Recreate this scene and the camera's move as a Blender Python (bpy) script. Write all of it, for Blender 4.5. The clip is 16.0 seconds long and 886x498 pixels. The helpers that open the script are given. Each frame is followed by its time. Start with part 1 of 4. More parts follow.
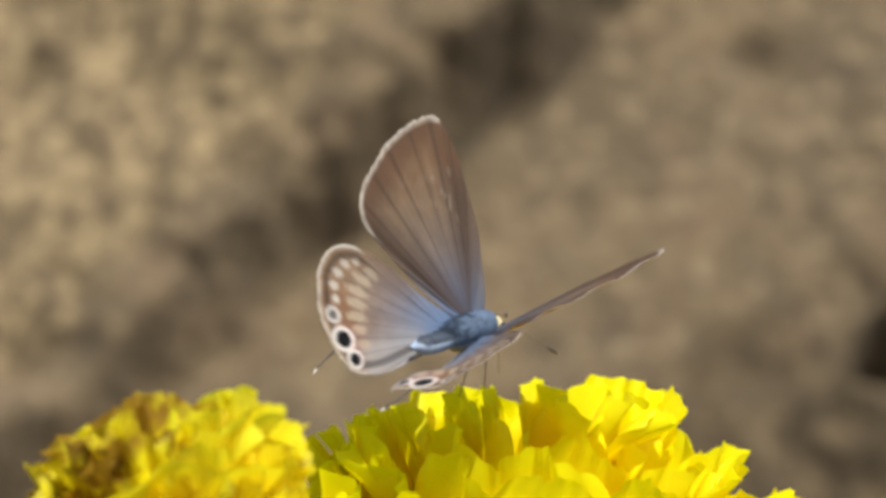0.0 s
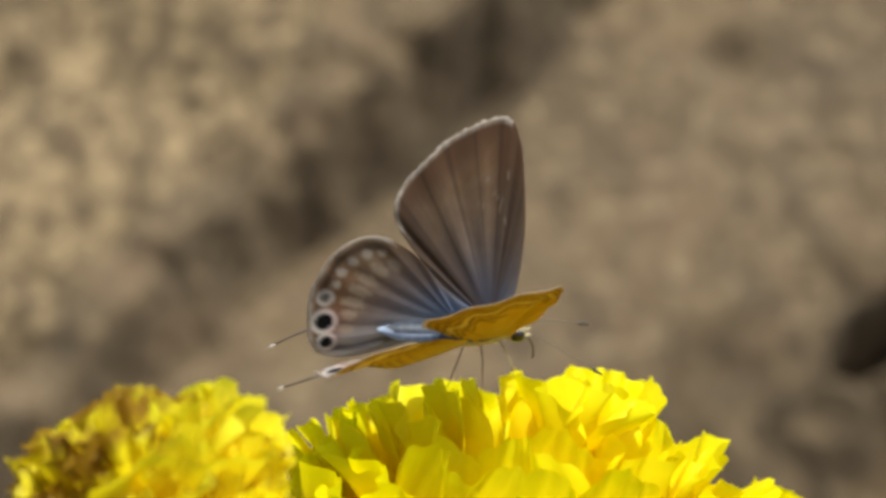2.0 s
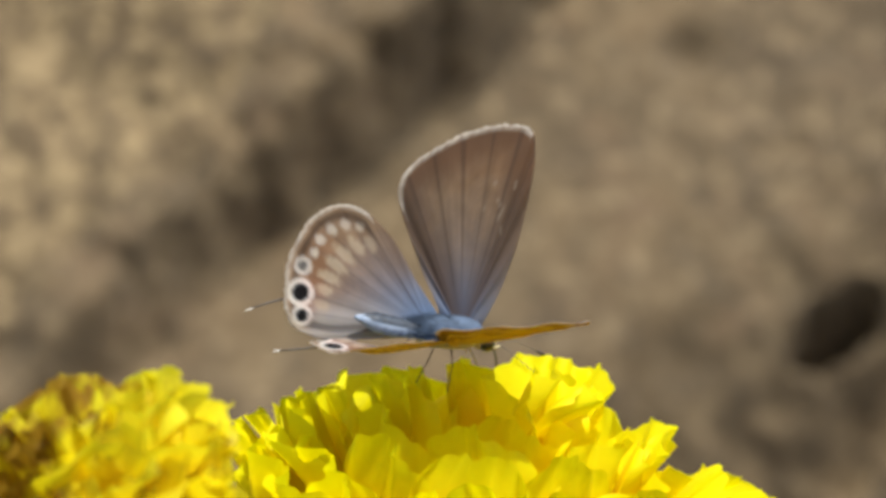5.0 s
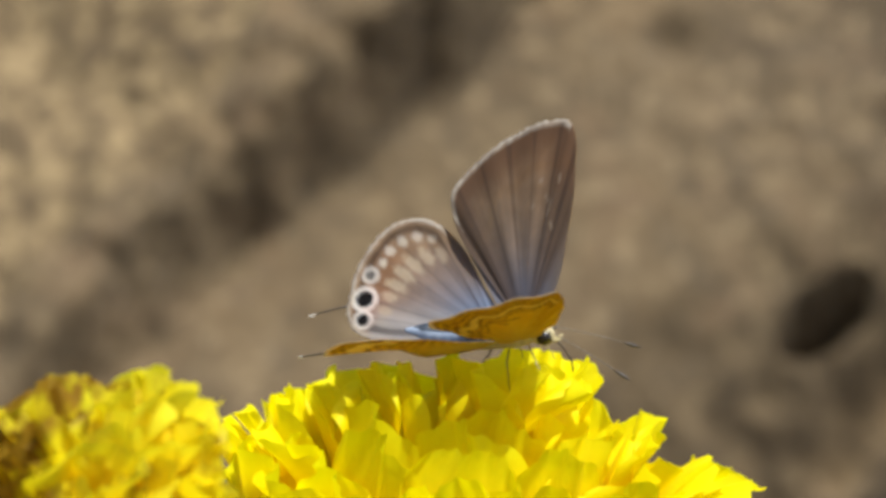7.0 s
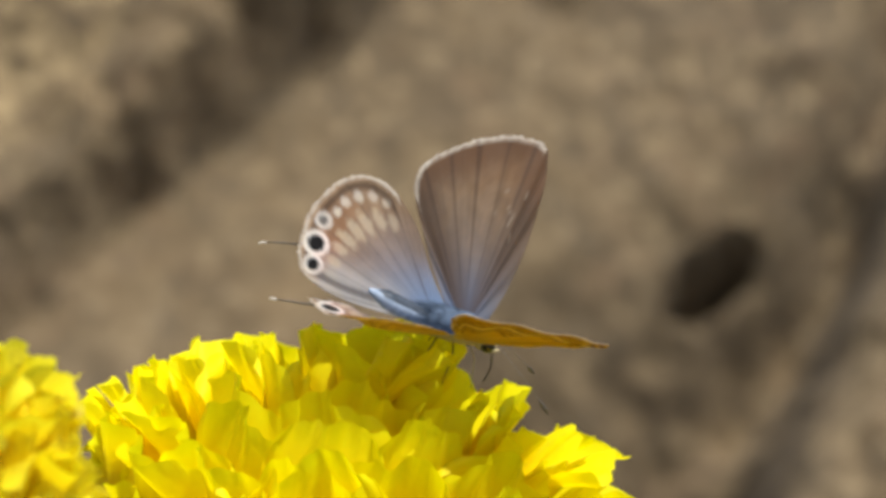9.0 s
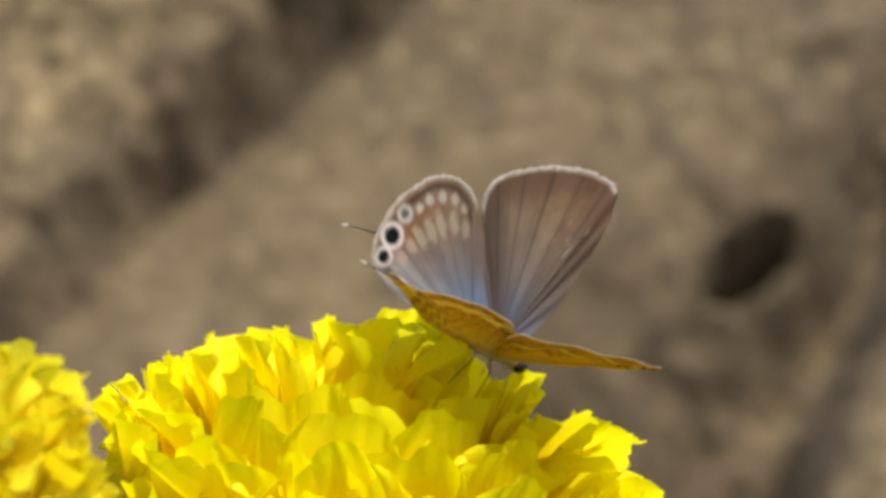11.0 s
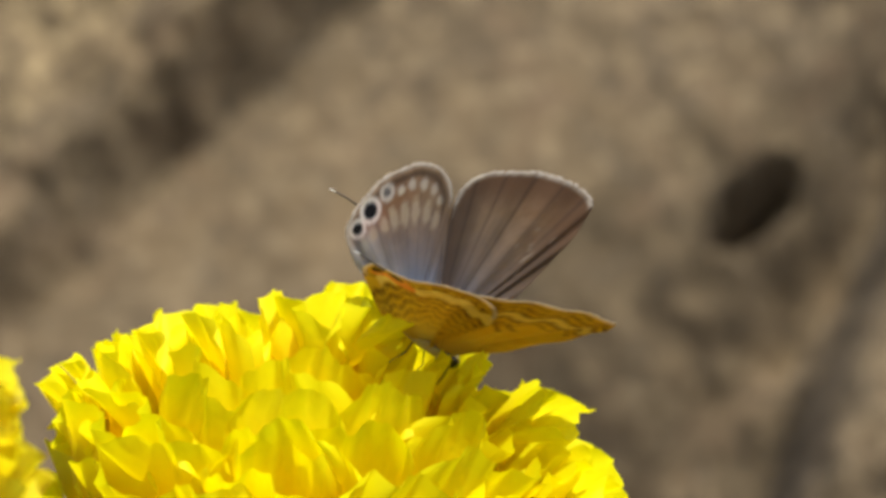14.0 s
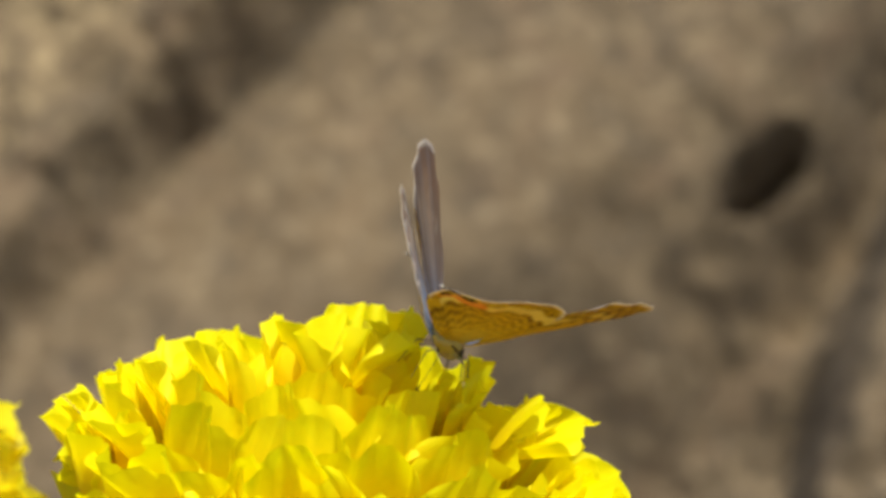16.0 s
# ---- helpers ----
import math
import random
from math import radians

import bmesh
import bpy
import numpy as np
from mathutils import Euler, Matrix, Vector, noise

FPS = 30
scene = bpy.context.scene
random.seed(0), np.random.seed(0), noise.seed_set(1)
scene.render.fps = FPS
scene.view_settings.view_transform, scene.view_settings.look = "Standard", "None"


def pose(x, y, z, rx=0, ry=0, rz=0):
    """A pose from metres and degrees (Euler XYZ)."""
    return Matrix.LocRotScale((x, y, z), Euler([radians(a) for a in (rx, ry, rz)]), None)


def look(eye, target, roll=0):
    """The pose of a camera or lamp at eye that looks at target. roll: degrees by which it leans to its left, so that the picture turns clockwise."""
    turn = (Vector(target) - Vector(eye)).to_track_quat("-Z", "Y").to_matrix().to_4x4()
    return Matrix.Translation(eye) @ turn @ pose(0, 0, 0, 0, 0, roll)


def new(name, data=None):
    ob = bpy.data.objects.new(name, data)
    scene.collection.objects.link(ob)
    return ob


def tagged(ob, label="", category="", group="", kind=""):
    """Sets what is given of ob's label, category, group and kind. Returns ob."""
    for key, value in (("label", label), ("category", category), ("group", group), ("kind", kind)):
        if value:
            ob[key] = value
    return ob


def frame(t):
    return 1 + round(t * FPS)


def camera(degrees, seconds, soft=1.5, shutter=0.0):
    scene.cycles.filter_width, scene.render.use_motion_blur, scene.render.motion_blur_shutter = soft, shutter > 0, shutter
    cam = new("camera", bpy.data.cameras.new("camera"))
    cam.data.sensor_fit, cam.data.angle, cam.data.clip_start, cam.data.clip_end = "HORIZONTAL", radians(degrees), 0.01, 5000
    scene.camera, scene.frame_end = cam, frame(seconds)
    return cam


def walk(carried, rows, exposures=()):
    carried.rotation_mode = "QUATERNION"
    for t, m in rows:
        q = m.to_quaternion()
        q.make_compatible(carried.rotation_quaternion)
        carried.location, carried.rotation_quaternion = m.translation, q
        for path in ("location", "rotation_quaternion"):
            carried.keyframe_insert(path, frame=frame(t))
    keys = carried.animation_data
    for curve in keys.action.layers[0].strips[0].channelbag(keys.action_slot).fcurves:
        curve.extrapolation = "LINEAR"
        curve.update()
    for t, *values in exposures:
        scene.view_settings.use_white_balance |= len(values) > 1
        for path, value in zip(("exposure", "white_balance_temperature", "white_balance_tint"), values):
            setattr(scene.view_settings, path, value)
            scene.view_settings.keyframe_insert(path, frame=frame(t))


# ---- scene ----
MM = 0.001

# ---- camera and its way ----
cam = camera(8.0, 16.0, soft=3.8)
cam.data.dof.use_dof = True
cam.data.dof.focus_distance = 0.466
cam.data.dof.aperture_fstop = 66.0
walk(cam, [
    (0.0, look((-0.00458, -0.46529, 0.06636), (-0.01679, 0.00037, 0.00385), 1.84)),
    (0.2, look((-0.00468, -0.46537, 0.06582), (-0.01684, 0.00040, 0.00407), 1.82)),
    (0.5, look((-0.00482, -0.46548, 0.06505), (-0.01581, 0.00039, 0.00382), 1.81)),
    (0.7, look((-0.00492, -0.46548, 0.06503), (-0.01548, 0.00043, 0.00406), 1.73)),
    (1.0, look((-0.00506, -0.46548, 0.06500), (-0.01556, 0.00045, 0.00420), 1.61)),
    (1.2, look((-0.00503, -0.46550, 0.06490), (-0.01573, 0.00040, 0.00385), 1.55)),
    (1.5, look((-0.00500, -0.46552, 0.06474), (-0.01502, 0.00030, 0.00303), 1.49)),
    (1.7, look((-0.00497, -0.46549, 0.06492), (-0.01475, 0.00047, 0.00425), 1.43)),
    (2.0, look((-0.00492, -0.46546, 0.06518), (-0.01515, 0.00034, 0.00332), 1.32)),
    (2.2, look((-0.00458, -0.46547, 0.06511), (-0.01474, 0.00020, 0.00226), 1.21)),
    (2.5, look((-0.00409, -0.46548, 0.06501), (-0.01447, 0.00020, 0.00232), 1.06)),
    (2.7, look((-0.00434, -0.46548, 0.06505), (-0.01540, 0.00023, 0.00266), 1.07)),
    (3.0, look((-0.00469, -0.46547, 0.06512), (-0.01546, 0.00026, 0.00279), 1.11)),
    (3.2, look((-0.00461, -0.46550, 0.06487), (-0.01532, 0.00023, 0.00262), 1.09)),
    (3.5, look((-0.00449, -0.46555, 0.06451), (-0.01462, 0.00027, 0.00280), 1.07)),
    (3.7, look((-0.00427, -0.46557, 0.06438), (-0.01407, 0.00028, 0.00281), 1.11)),
    (4.0, look((-0.00396, -0.46560, 0.06418), (-0.01267, 0.00026, 0.00256), 1.18)),
    (4.2, look((-0.00366, -0.46557, 0.06438), (-0.01195, 0.00024, 0.00235), 1.17)),
    (6.3, look((-0.00299, -0.46555, 0.06450), (-0.00992, 0.00037, 0.00311), 0.59)),
    (6.5, look((-0.00382, -0.46554, 0.06461), (-0.01011, 0.00040, 0.00329), 0.53)),
    (7.0, look((-0.00314, -0.46554, 0.06462), (-0.01021, 0.00024, 0.00215), 0.25)),
    (7.5, look((-0.00301, -0.46562, 0.06403), (-0.00954, 0.00025, 0.00217), 0.38)),
    (8.0, look((-0.00156, -0.46557, 0.06437), (-0.00417, 0.00027, 0.00202), 0.29)),
    (8.5, look((-0.00043, -0.46550, 0.06491), (-0.00035, 0.00014, 0.00100), 0.31)),
    (9.0, look((-0.00000, -0.46543, 0.06541), (-0.00000, 0.00000, 0.00000), 0.00)),
    (9.2, look((0.00012, -0.46544, 0.06535), (0.00082, -0.00002, -0.00012), 0.03)),
    (11.3, look((0.00396, -0.46542, 0.06544), (0.00041, -0.00013, -0.00082), -1.79)),
    (11.5, look((0.00412, -0.46542, 0.06544), (0.00182, -0.00008, -0.00055), -1.89)),
    (11.8, look((0.00592, -0.46540, 0.06561), (0.00351, -0.00003, -0.00019), -2.00)),
    (12.0, look((0.00717, -0.46538, 0.06572), (0.00507, -0.00005, -0.00029), -2.08)),
    (12.3, look((0.00815, -0.46533, 0.06606), (0.00553, -0.00016, -0.00108), -2.19)),
    (12.5, look((0.00884, -0.46530, 0.06630), (0.00635, -0.00023, -0.00152), -2.26)),
    (12.7, look((0.00936, -0.46528, 0.06647), (0.00681, -0.00030, -0.00200), -2.45)),
    (13.0, look((0.01011, -0.46524, 0.06671), (0.00688, -0.00044, -0.00289), -2.74)),
    (13.2, look((0.01037, -0.46518, 0.06717), (0.00596, -0.00037, -0.00237), -2.77)),
    (13.5, look((0.01076, -0.46509, 0.06783), (0.00572, -0.00048, -0.00298), -2.80)),
    (13.7, look((0.01128, -0.46506, 0.06799), (0.00363, -0.00053, -0.00308), -2.83)),
    (14.0, look((0.01204, -0.46503, 0.06822), (0.00323, -0.00053, -0.00292), -2.82)),
    (14.2, look((0.01220, -0.46499, 0.06855), (0.00366, -0.00056, -0.00311), -3.07)),
    (14.5, look((0.01244, -0.46492, 0.06901), (0.00380, -0.00058, -0.00320), -3.44)),
    (15.0, look((0.01449, -0.46459, 0.07133), (0.00505, -0.00086, -0.00459), -4.75)),
    (15.5, look((0.01605, -0.46439, 0.07278), (0.00555, -0.00080, -0.00383), -5.01)),
    (16.0, look((0.01447, -0.46427, 0.07362), (0.00342, -0.00045, -0.00152), -4.88)),
])

# ---- world and sun ----
SUN_WAY = Vector((0.27, -0.39, 0.88)).normalized()
world = bpy.data.worlds.new("sky")
scene.world = world
world.use_nodes = True
sky = world.node_tree.nodes.new("ShaderNodeTexSky")
sky.sky_type, sky.sun_disc = "NISHITA", False
sky.sun_elevation = math.asin(SUN_WAY.z)
sky.sun_rotation = math.atan2(SUN_WAY.x, SUN_WAY.y)
world.node_tree.nodes["Background"].inputs[1].default_value = 0.076
world.node_tree.links.new(sky.outputs[0], world.node_tree.nodes["Background"].inputs[0])
sun_lamp = bpy.data.lights.new("sun", "SUN")
sun_lamp.energy, sun_lamp.angle, sun_lamp.color = 3.45, radians(0.6), (1.0, 0.965, 0.88)
sun = new("sun", sun_lamp)
sun.matrix_world = look(SUN_WAY * 3, (0, 0, 0))
scene.view_settings.exposure = 0.96


# ---- materials ----
def material(name):
    m = bpy.data.materials.new(name)
    m.use_nodes = True
    nt = m.node_tree
    return m, nt, nt.nodes["Principled BSDF"], nt.nodes["Material Output"]


def node(nt, kind, **sets):
    n = nt.nodes.new(kind)
    for key, value in sets.items():
        if key in n.inputs.keys():
            n.inputs[key].default_value = value
    return n


def noise_node(nt, scale, detail=4.0, rough=0.55, coords="Object"):
    tc = nt.nodes.new("ShaderNodeTexCoord")
    n = node(nt, "ShaderNodeTexNoise", Scale=scale, Detail=detail, Roughness=rough)
    nt.links.new(tc.outputs[coords], n.inputs["Vector"])
    return n


def ramp(nt, source, stops):
    r = nt.nodes.new("ShaderNodeValToRGB")
    while len(r.color_ramp.elements) < len(stops):
        r.color_ramp.elements.new(0.5)
    for e, (at, c) in zip(r.color_ramp.elements, stops):
        e.position, e.color = at, (*c, 1)
    nt.links.new(source, r.inputs[0])
    return r


def mixed(nt, a, b, fac, mode="MIX"):
    n = nt.nodes.new("ShaderNodeMix")
    n.data_type, n.blend_type = "RGBA", mode
    for value, slot in ((fac, 0), (a, 6), (b, 7)):
        if isinstance(value, (int, float)):
            n.inputs[slot].default_value = value
        elif isinstance(value, tuple):
            n.inputs[slot].default_value = (*value, 1)
        else:
            nt.links.new(value, n.inputs[slot])
    return n.outputs[2]


def bump(nt, bsdf, source, strength, distance):
    b = node(nt, "ShaderNodeBump", Strength=strength, Distance=distance)
    nt.links.new(source, b.inputs["Height"])
    nt.links.new(b.outputs[0], bsdf.inputs["Normal"])


def thin(nt, bsdf, out, color, share):
    """A leaf-like surface: part of the light goes through."""
    tr = nt.nodes.new("ShaderNodeBsdfTranslucent")
    mix = nt.nodes.new("ShaderNodeMixShader")
    mix.inputs[0].default_value = share
    nt.links.new(color, tr.inputs[0])
    nt.links.new(bsdf.outputs[0], mix.inputs[1])
    nt.links.new(tr.outputs[0], mix.inputs[2])
    nt.links.new(mix.outputs[0], out.inputs[0])


def petal_material(name, tones, brown, edge=0.5, base=(0.95, 0.68, 0.001)):
    m, nt, bsdf, out = material(name)
    info = nt.nodes.new("ShaderNodeObjectInfo")
    tone = ramp(nt, info.outputs["Random"], tones)
    streak = noise_node(nt, 900, 3)
    along = nt.nodes.new("ShaderNodeAttribute")
    along.attribute_name = "along"
    # gold towards the base: partly pigment, partly warm inner shade put into the colour
    golden = mixed(nt, base, tone.outputs[0], ramp(nt, along.outputs["Fac"], [(0.45, (0, 0, 0)), (0.92, (1, 1, 1))]).outputs[0])
    c = mixed(nt, golden, tuple(0.92 * v for v in tones[0][1]), ramp(nt, streak.outputs[0], [(0.35, (0, 0, 0)), (0.75, (0.6, 0.6, 0.6))]).outputs[0])
    if brown:
        spots = noise_node(nt, 200, 4, 0.6)
        spots_w = nt.nodes.new("ShaderNodeNewGeometry")
        nt.links.new(spots_w.outputs["Position"], spots.inputs["Vector"])
        # the far side of the head is the more shrivelled
        place = nt.nodes.new("ShaderNodeSeparateXYZ")
        nt.links.new(spots_w.outputs["Position"], place.inputs[0])
        older = nt.nodes.new("ShaderNodeMapRange")
        for slot, value in zip((1, 2, 3, 4), (-0.0285, -0.0365, -0.04, 0.22)):
            older.inputs[slot].default_value = value
        nt.links.new(place.outputs[0], older.inputs[0])
        total = nt.nodes.new("ShaderNodeMath")
        nt.links.new(spots.outputs[0], total.inputs[0])
        nt.links.new(older.outputs[0], total.inputs[1])
        # and the rims brown first
        rim_first = nt.nodes.new("ShaderNodeMapRange")
        for slot, value in zip((1, 2, 3, 4), (0.80, 1.0, 0.0, 0.10)):
            rim_first.inputs[slot].default_value = value
        nt.links.new(along.outputs["Fac"], rim_first.inputs[0])
        both = nt.nodes.new("ShaderNodeMath")
        nt.links.new(total.outputs[0], both.inputs[0])
        nt.links.new(rim_first.outputs[0], both.inputs[1])
        c = mixed(nt, c, (0.24, 0.090, 0.014), ramp(nt, both.outputs[0], [(edge, (0, 0, 0)), (edge + 0.16, (0.85, 0.85, 0.85))]).outputs[0])
    nt.links.new(c, bsdf.inputs["Base Color"])
    bsdf.inputs["Roughness"].default_value = 0.55
    bsdf.inputs["Specular IOR Level"].default_value = 0.25
    bump(nt, bsdf, noise_node(nt, 380, 3).outputs[0], 0.3, 0.0005)
    through_c = mixed(nt, c, (1.0, 0.92, 0.4), 1.0, "MULTIPLY")
    thin(nt, bsdf, out, through_c, 0.57)
    return m


PETAL = petal_material("yellow_petal", [(0.0, (0.95, 0.89, 0.001)), (0.5, (0.95, 0.92, 0.0015)), (1.0, (0.95, 0.94, 0.002))], False, base=(0.95, 0.79, 0.001))
WILTED = petal_material("wilted_petal", [(0.0, (0.92, 0.80, 0.01)), (0.5, (0.92, 0.86, 0.02)), (1.0, (0.92, 0.90, 0.04))], True, 0.60, (0.94, 0.78, 0.01))
FADING = petal_material("fading_petal", [(0.0, (0.92, 0.84, 0.02)), (0.5, (0.93, 0.88, 0.03)), (1.0, (0.93, 0.90, 0.05))], True, 0.64, (0.94, 0.80, 0.01))


def plain(name, color, rough=0.7, second=None, scale=800.0, metal=0.0):
    m, nt, bsdf, out = material(name)
    second = second or tuple(0.7 * v for v in color)
    n = noise_node(nt, scale, 4)
    c = mixed(nt, color, second, ramp(nt, n.outputs[0], [(0.35, (0, 0, 0)), (0.7, (1, 1, 1))]).outputs[0])
    nt.links.new(c, bsdf.inputs["Base Color"])
    bsdf.inputs["Roughness"].default_value, bsdf.inputs["Metallic"].default_value = rough, metal
    bump(nt, bsdf, n.outputs[0], 0.3, 0.0001)
    return m


GREEN = plain("green_stalk", (0.09, 0.16, 0.03), 0.55, (0.05, 0.10, 0.02), 300)
FUR = plain("blue_grey_fur", (0.085, 0.125, 0.195), 0.8, (0.04, 0.058, 0.09), 2500)
BACK = plain("slate_back", (0.02, 0.026, 0.036), 0.6, (0.05, 0.065, 0.09), 2500)
PALE = plain("pale_blue_scales", (0.32, 0.38, 0.48), 0.85, (0.20, 0.25, 0.33), 2500)
CREAM = plain("cream_scales", (0.50, 0.43, 0.24), 0.8, (0.36, 0.30, 0.16), 2500)
EYE = plain("dark_eye", (0.012, 0.010, 0.009), 0.25, (0.02, 0.015, 0.012), 3000)
LEG = plain("brown_leg", (0.15, 0.10, 0.06), 0.6, (0.05, 0.035, 0.025), 1600)
DARK = plain("dark_horn", (0.03, 0.022, 0.018), 0.5, (0.06, 0.05, 0.04), 2500)
WHITE = plain("white_scales", (0.50, 0.48, 0.44), 0.8, (0.6, 0.58, 0.52), 2500)
GREYISH = plain("grey_scales", (0.22, 0.20, 0.17), 0.8, (0.14, 0.12, 0.10), 2500)


def wing_material(name, share, sheen):
    m, nt, bsdf, out = material(name)
    at = nt.nodes.new("ShaderNodeAttribute")
    at.attribute_name = "tint"
    scales = noise_node(nt, 5200, 3, 0.7)
    c = mixed(nt, at.outputs["Color"], (0.20, 0.16, 0.13), ramp(nt, scales.outputs[0], [(0.5, (0, 0, 0)), (0.85, (0.22, 0.22, 0.22))]).outputs[0])
    nt.links.new(c, bsdf.inputs["Base Color"])
    bsdf.inputs["Roughness"].default_value = 0.6
    bsdf.inputs["Specular IOR Level"].default_value = 0.12
    bsdf.inputs["Sheen Weight"].default_value = sheen
    bsdf.inputs["Sheen Roughness"].default_value = 0.45
    bsdf.inputs["Sheen Tint"].default_value = (0.80, 0.87, 1.0, 1)
    bump(nt, bsdf, scales.outputs[0], 0.35, 0.00005)
    thin(nt, bsdf, out, c, share)
    return m


WING_TOP = wing_material("wing_upper_side", 0.58, 0.12)
WING_LOW = wing_material("wing_under_side", 0.42, 0.0)


def earth_material():
    m, nt, bsdf, out = material("dry_earth")
    big = noise_node(nt, 26, 5, 0.6)
    mid = noise_node(nt, 170, 4, 0.6)
    fine = noise_node(nt, 340, 4, 0.62)
    warm = noise_node(nt, 75, 3, 0.6)
    c = ramp(nt, big.outputs[0], [(0.30, (0.067, 0.047, 0.025)), (0.52, (0.094, 0.065, 0.033)), (0.72, (0.122, 0.082, 0.040))]).outputs[0]
    c = mixed(nt, c, (0.043, 0.030, 0.017), ramp(nt, mid.outputs[0], [(0.48, (0, 0, 0)), (0.62, (0.7, 0.7, 0.7))]).outputs[0])
    c = mixed(nt, c, (0.152, 0.095, 0.051), ramp(nt, warm.outputs[0], [(0.52, (0, 0, 0)), (0.70, (0.4, 0.4, 0.4))]).outputs[0])
    c = mixed(nt, c, (0.224, 0.163, 0.090), ramp(nt, fine.outputs[0], [(0.51, (0, 0, 0)), (0.64, (0.75, 0.75, 0.75))]).outputs[0])
    # the crust above the cleft is a warmer, sandier soil
    soil = nt.nodes.new("ShaderNodeAttribute")
    soil.attribute_name = "sand"
    grit = noise_node(nt, 300, 4, 0.65)
    crust = ramp(nt, grit.outputs[0], [(0.40, (0.043, 0.027, 0.013)), (0.5, (0.157, 0.109, 0.051)), (0.60, (0.335, 0.246, 0.127))]).outputs[0]
    half = node(nt, "ShaderNodeMath")
    half.operation = "MULTIPLY"
    half.inputs[1].default_value = 0.66
    nt.links.new(soil.outputs["Fac"], half.inputs[0])
    c = mixed(nt, c, crust, half.outputs[0])
    nt.links.new(c, bsdf.inputs["Base Color"])
    bsdf.inputs["Roughness"].default_value = 0.95
    bump(nt, bsdf, fine.outputs[0], 0.6, 0.002)
    return m


EARTH = earth_material()


# ---- building helpers ----
def mesh_of(name, verts, faces, material_, smooth=True):
    me = bpy.data.meshes.new(name)
    me.from_pydata([tuple(v) for v in verts], [], faces)
    me.materials.append(material_)
    if smooth:
        me.polygons.foreach_set("use_smooth", [True] * len(me.polygons))
    me.update()
    return me


def part(name, data, parent, m=None, label=""):
    ob = new(name, data)
    ob.parent = parent
    if m is not None:
        ob.matrix_basis = m
    return tagged(ob, label)


def tube(points, radii, sides=8):
    """Verts and faces of a tapered tube along points, closed at both ends."""
    verts, faces = [], []
    pts = [Vector(p) for p in points]
    side = None
    for i, p in enumerate(pts):
        d = (pts[min(i + 1, len(pts) - 1)] - pts[max(i - 1, 0)]).normalized()
        if side is None:
            side = d.orthogonal().normalized()
        side = (side - d * side.dot(d)).normalized()
        other = d.cross(side)
        for k in range(sides):
            a = 2 * math.pi * k / sides
            verts.append(p + (side * math.cos(a) + other * math.sin(a)) * radii[i])
    for i in range(len(pts) - 1):
        for k in range(sides):
            a, b = i * sides + k, i * sides + (k + 1) % sides
            faces.append((a, b, b + sides, a + sides))
    faces.append(tuple(reversed(range(sides))))
    faces.append(tuple(range((len(pts) - 1) * sides, len(pts) * sides)))
    return verts, faces


def blob(rings, sides=20, wobble=0.0, seed=0):
    """A body of revolution-like rings (x, half width, half height, z) along x."""
    rng = random.Random(seed)
    verts, faces = [], []
    for x, w, h, z in rings:
        for k in range(sides):
            a = 2 * math.pi * k / sides
            j = 1 + wobble * rng.uniform(-1, 1)
            verts.append((x, w * j * math.cos(a), z + h * j * math.sin(a)))
    for i in range(len(rings) - 1):
        for k in range(sides):
            a, b = i * sides + k, i * sides + (k + 1) % sides
            faces.append((a, a + sides, b + sides, b))
    faces.append(tuple(range(sides)))
    faces.append(tuple(reversed(range((len(rings) - 1) * sides, len(rings) * sides))))
    return verts, faces


def smooth01(a, b, x):
    t = np.clip((x - a) / (b - a), 0, 1)
    return t * t * (3 - 2 * t)


# ---- ground and bank ----
GROUND_Z = -0.32


def fractal(x, y, scale, octaves=4, seed=0.0):
    return noise.fractal(Vector((x * scale + seed, y * scale - seed, seed * 0.7)), 1.0, 2.0, octaves)


def build_ground():
    xs = np.concatenate([-np.geomspace(400, 1.2, 24), np.linspace(-1.0, 1.0, 41), np.geomspace(1.2, 400, 24)])
    verts, faces, n = [], [], len(xs)
    for y in xs:
        for x in xs:
            d = math.hypot(x, y)
            verts.append((x, y, GROUND_Z + 0.012 * fractal(x, y, 6.0) * min(1.0, 3.0 / max(d, 0.1))))
    for i in range(n - 1):
        for j in range(n - 1):
            a = i * n + j
            faces.append((a, a + 1, a + n + 1, a + n))
    tagged(new("ground", mesh_of("ground", verts, faces, EARTH)), "dry brown earth with fine crumbs", "ground", kind="structure")


SLOPE = radians(50)
FOOT = Vector((0, 0.5247, -0.0738))
ALONG = Vector((0, math.cos(SLOPE), math.sin(SLOPE)))
OUT = Vector((0, -math.sin(SLOPE), math.cos(SLOPE)))


def step(a, b, v):
    t = min(1.0, max(0.0, (v - a) / (b - a)))
    return t * t * (3 - 2 * t)


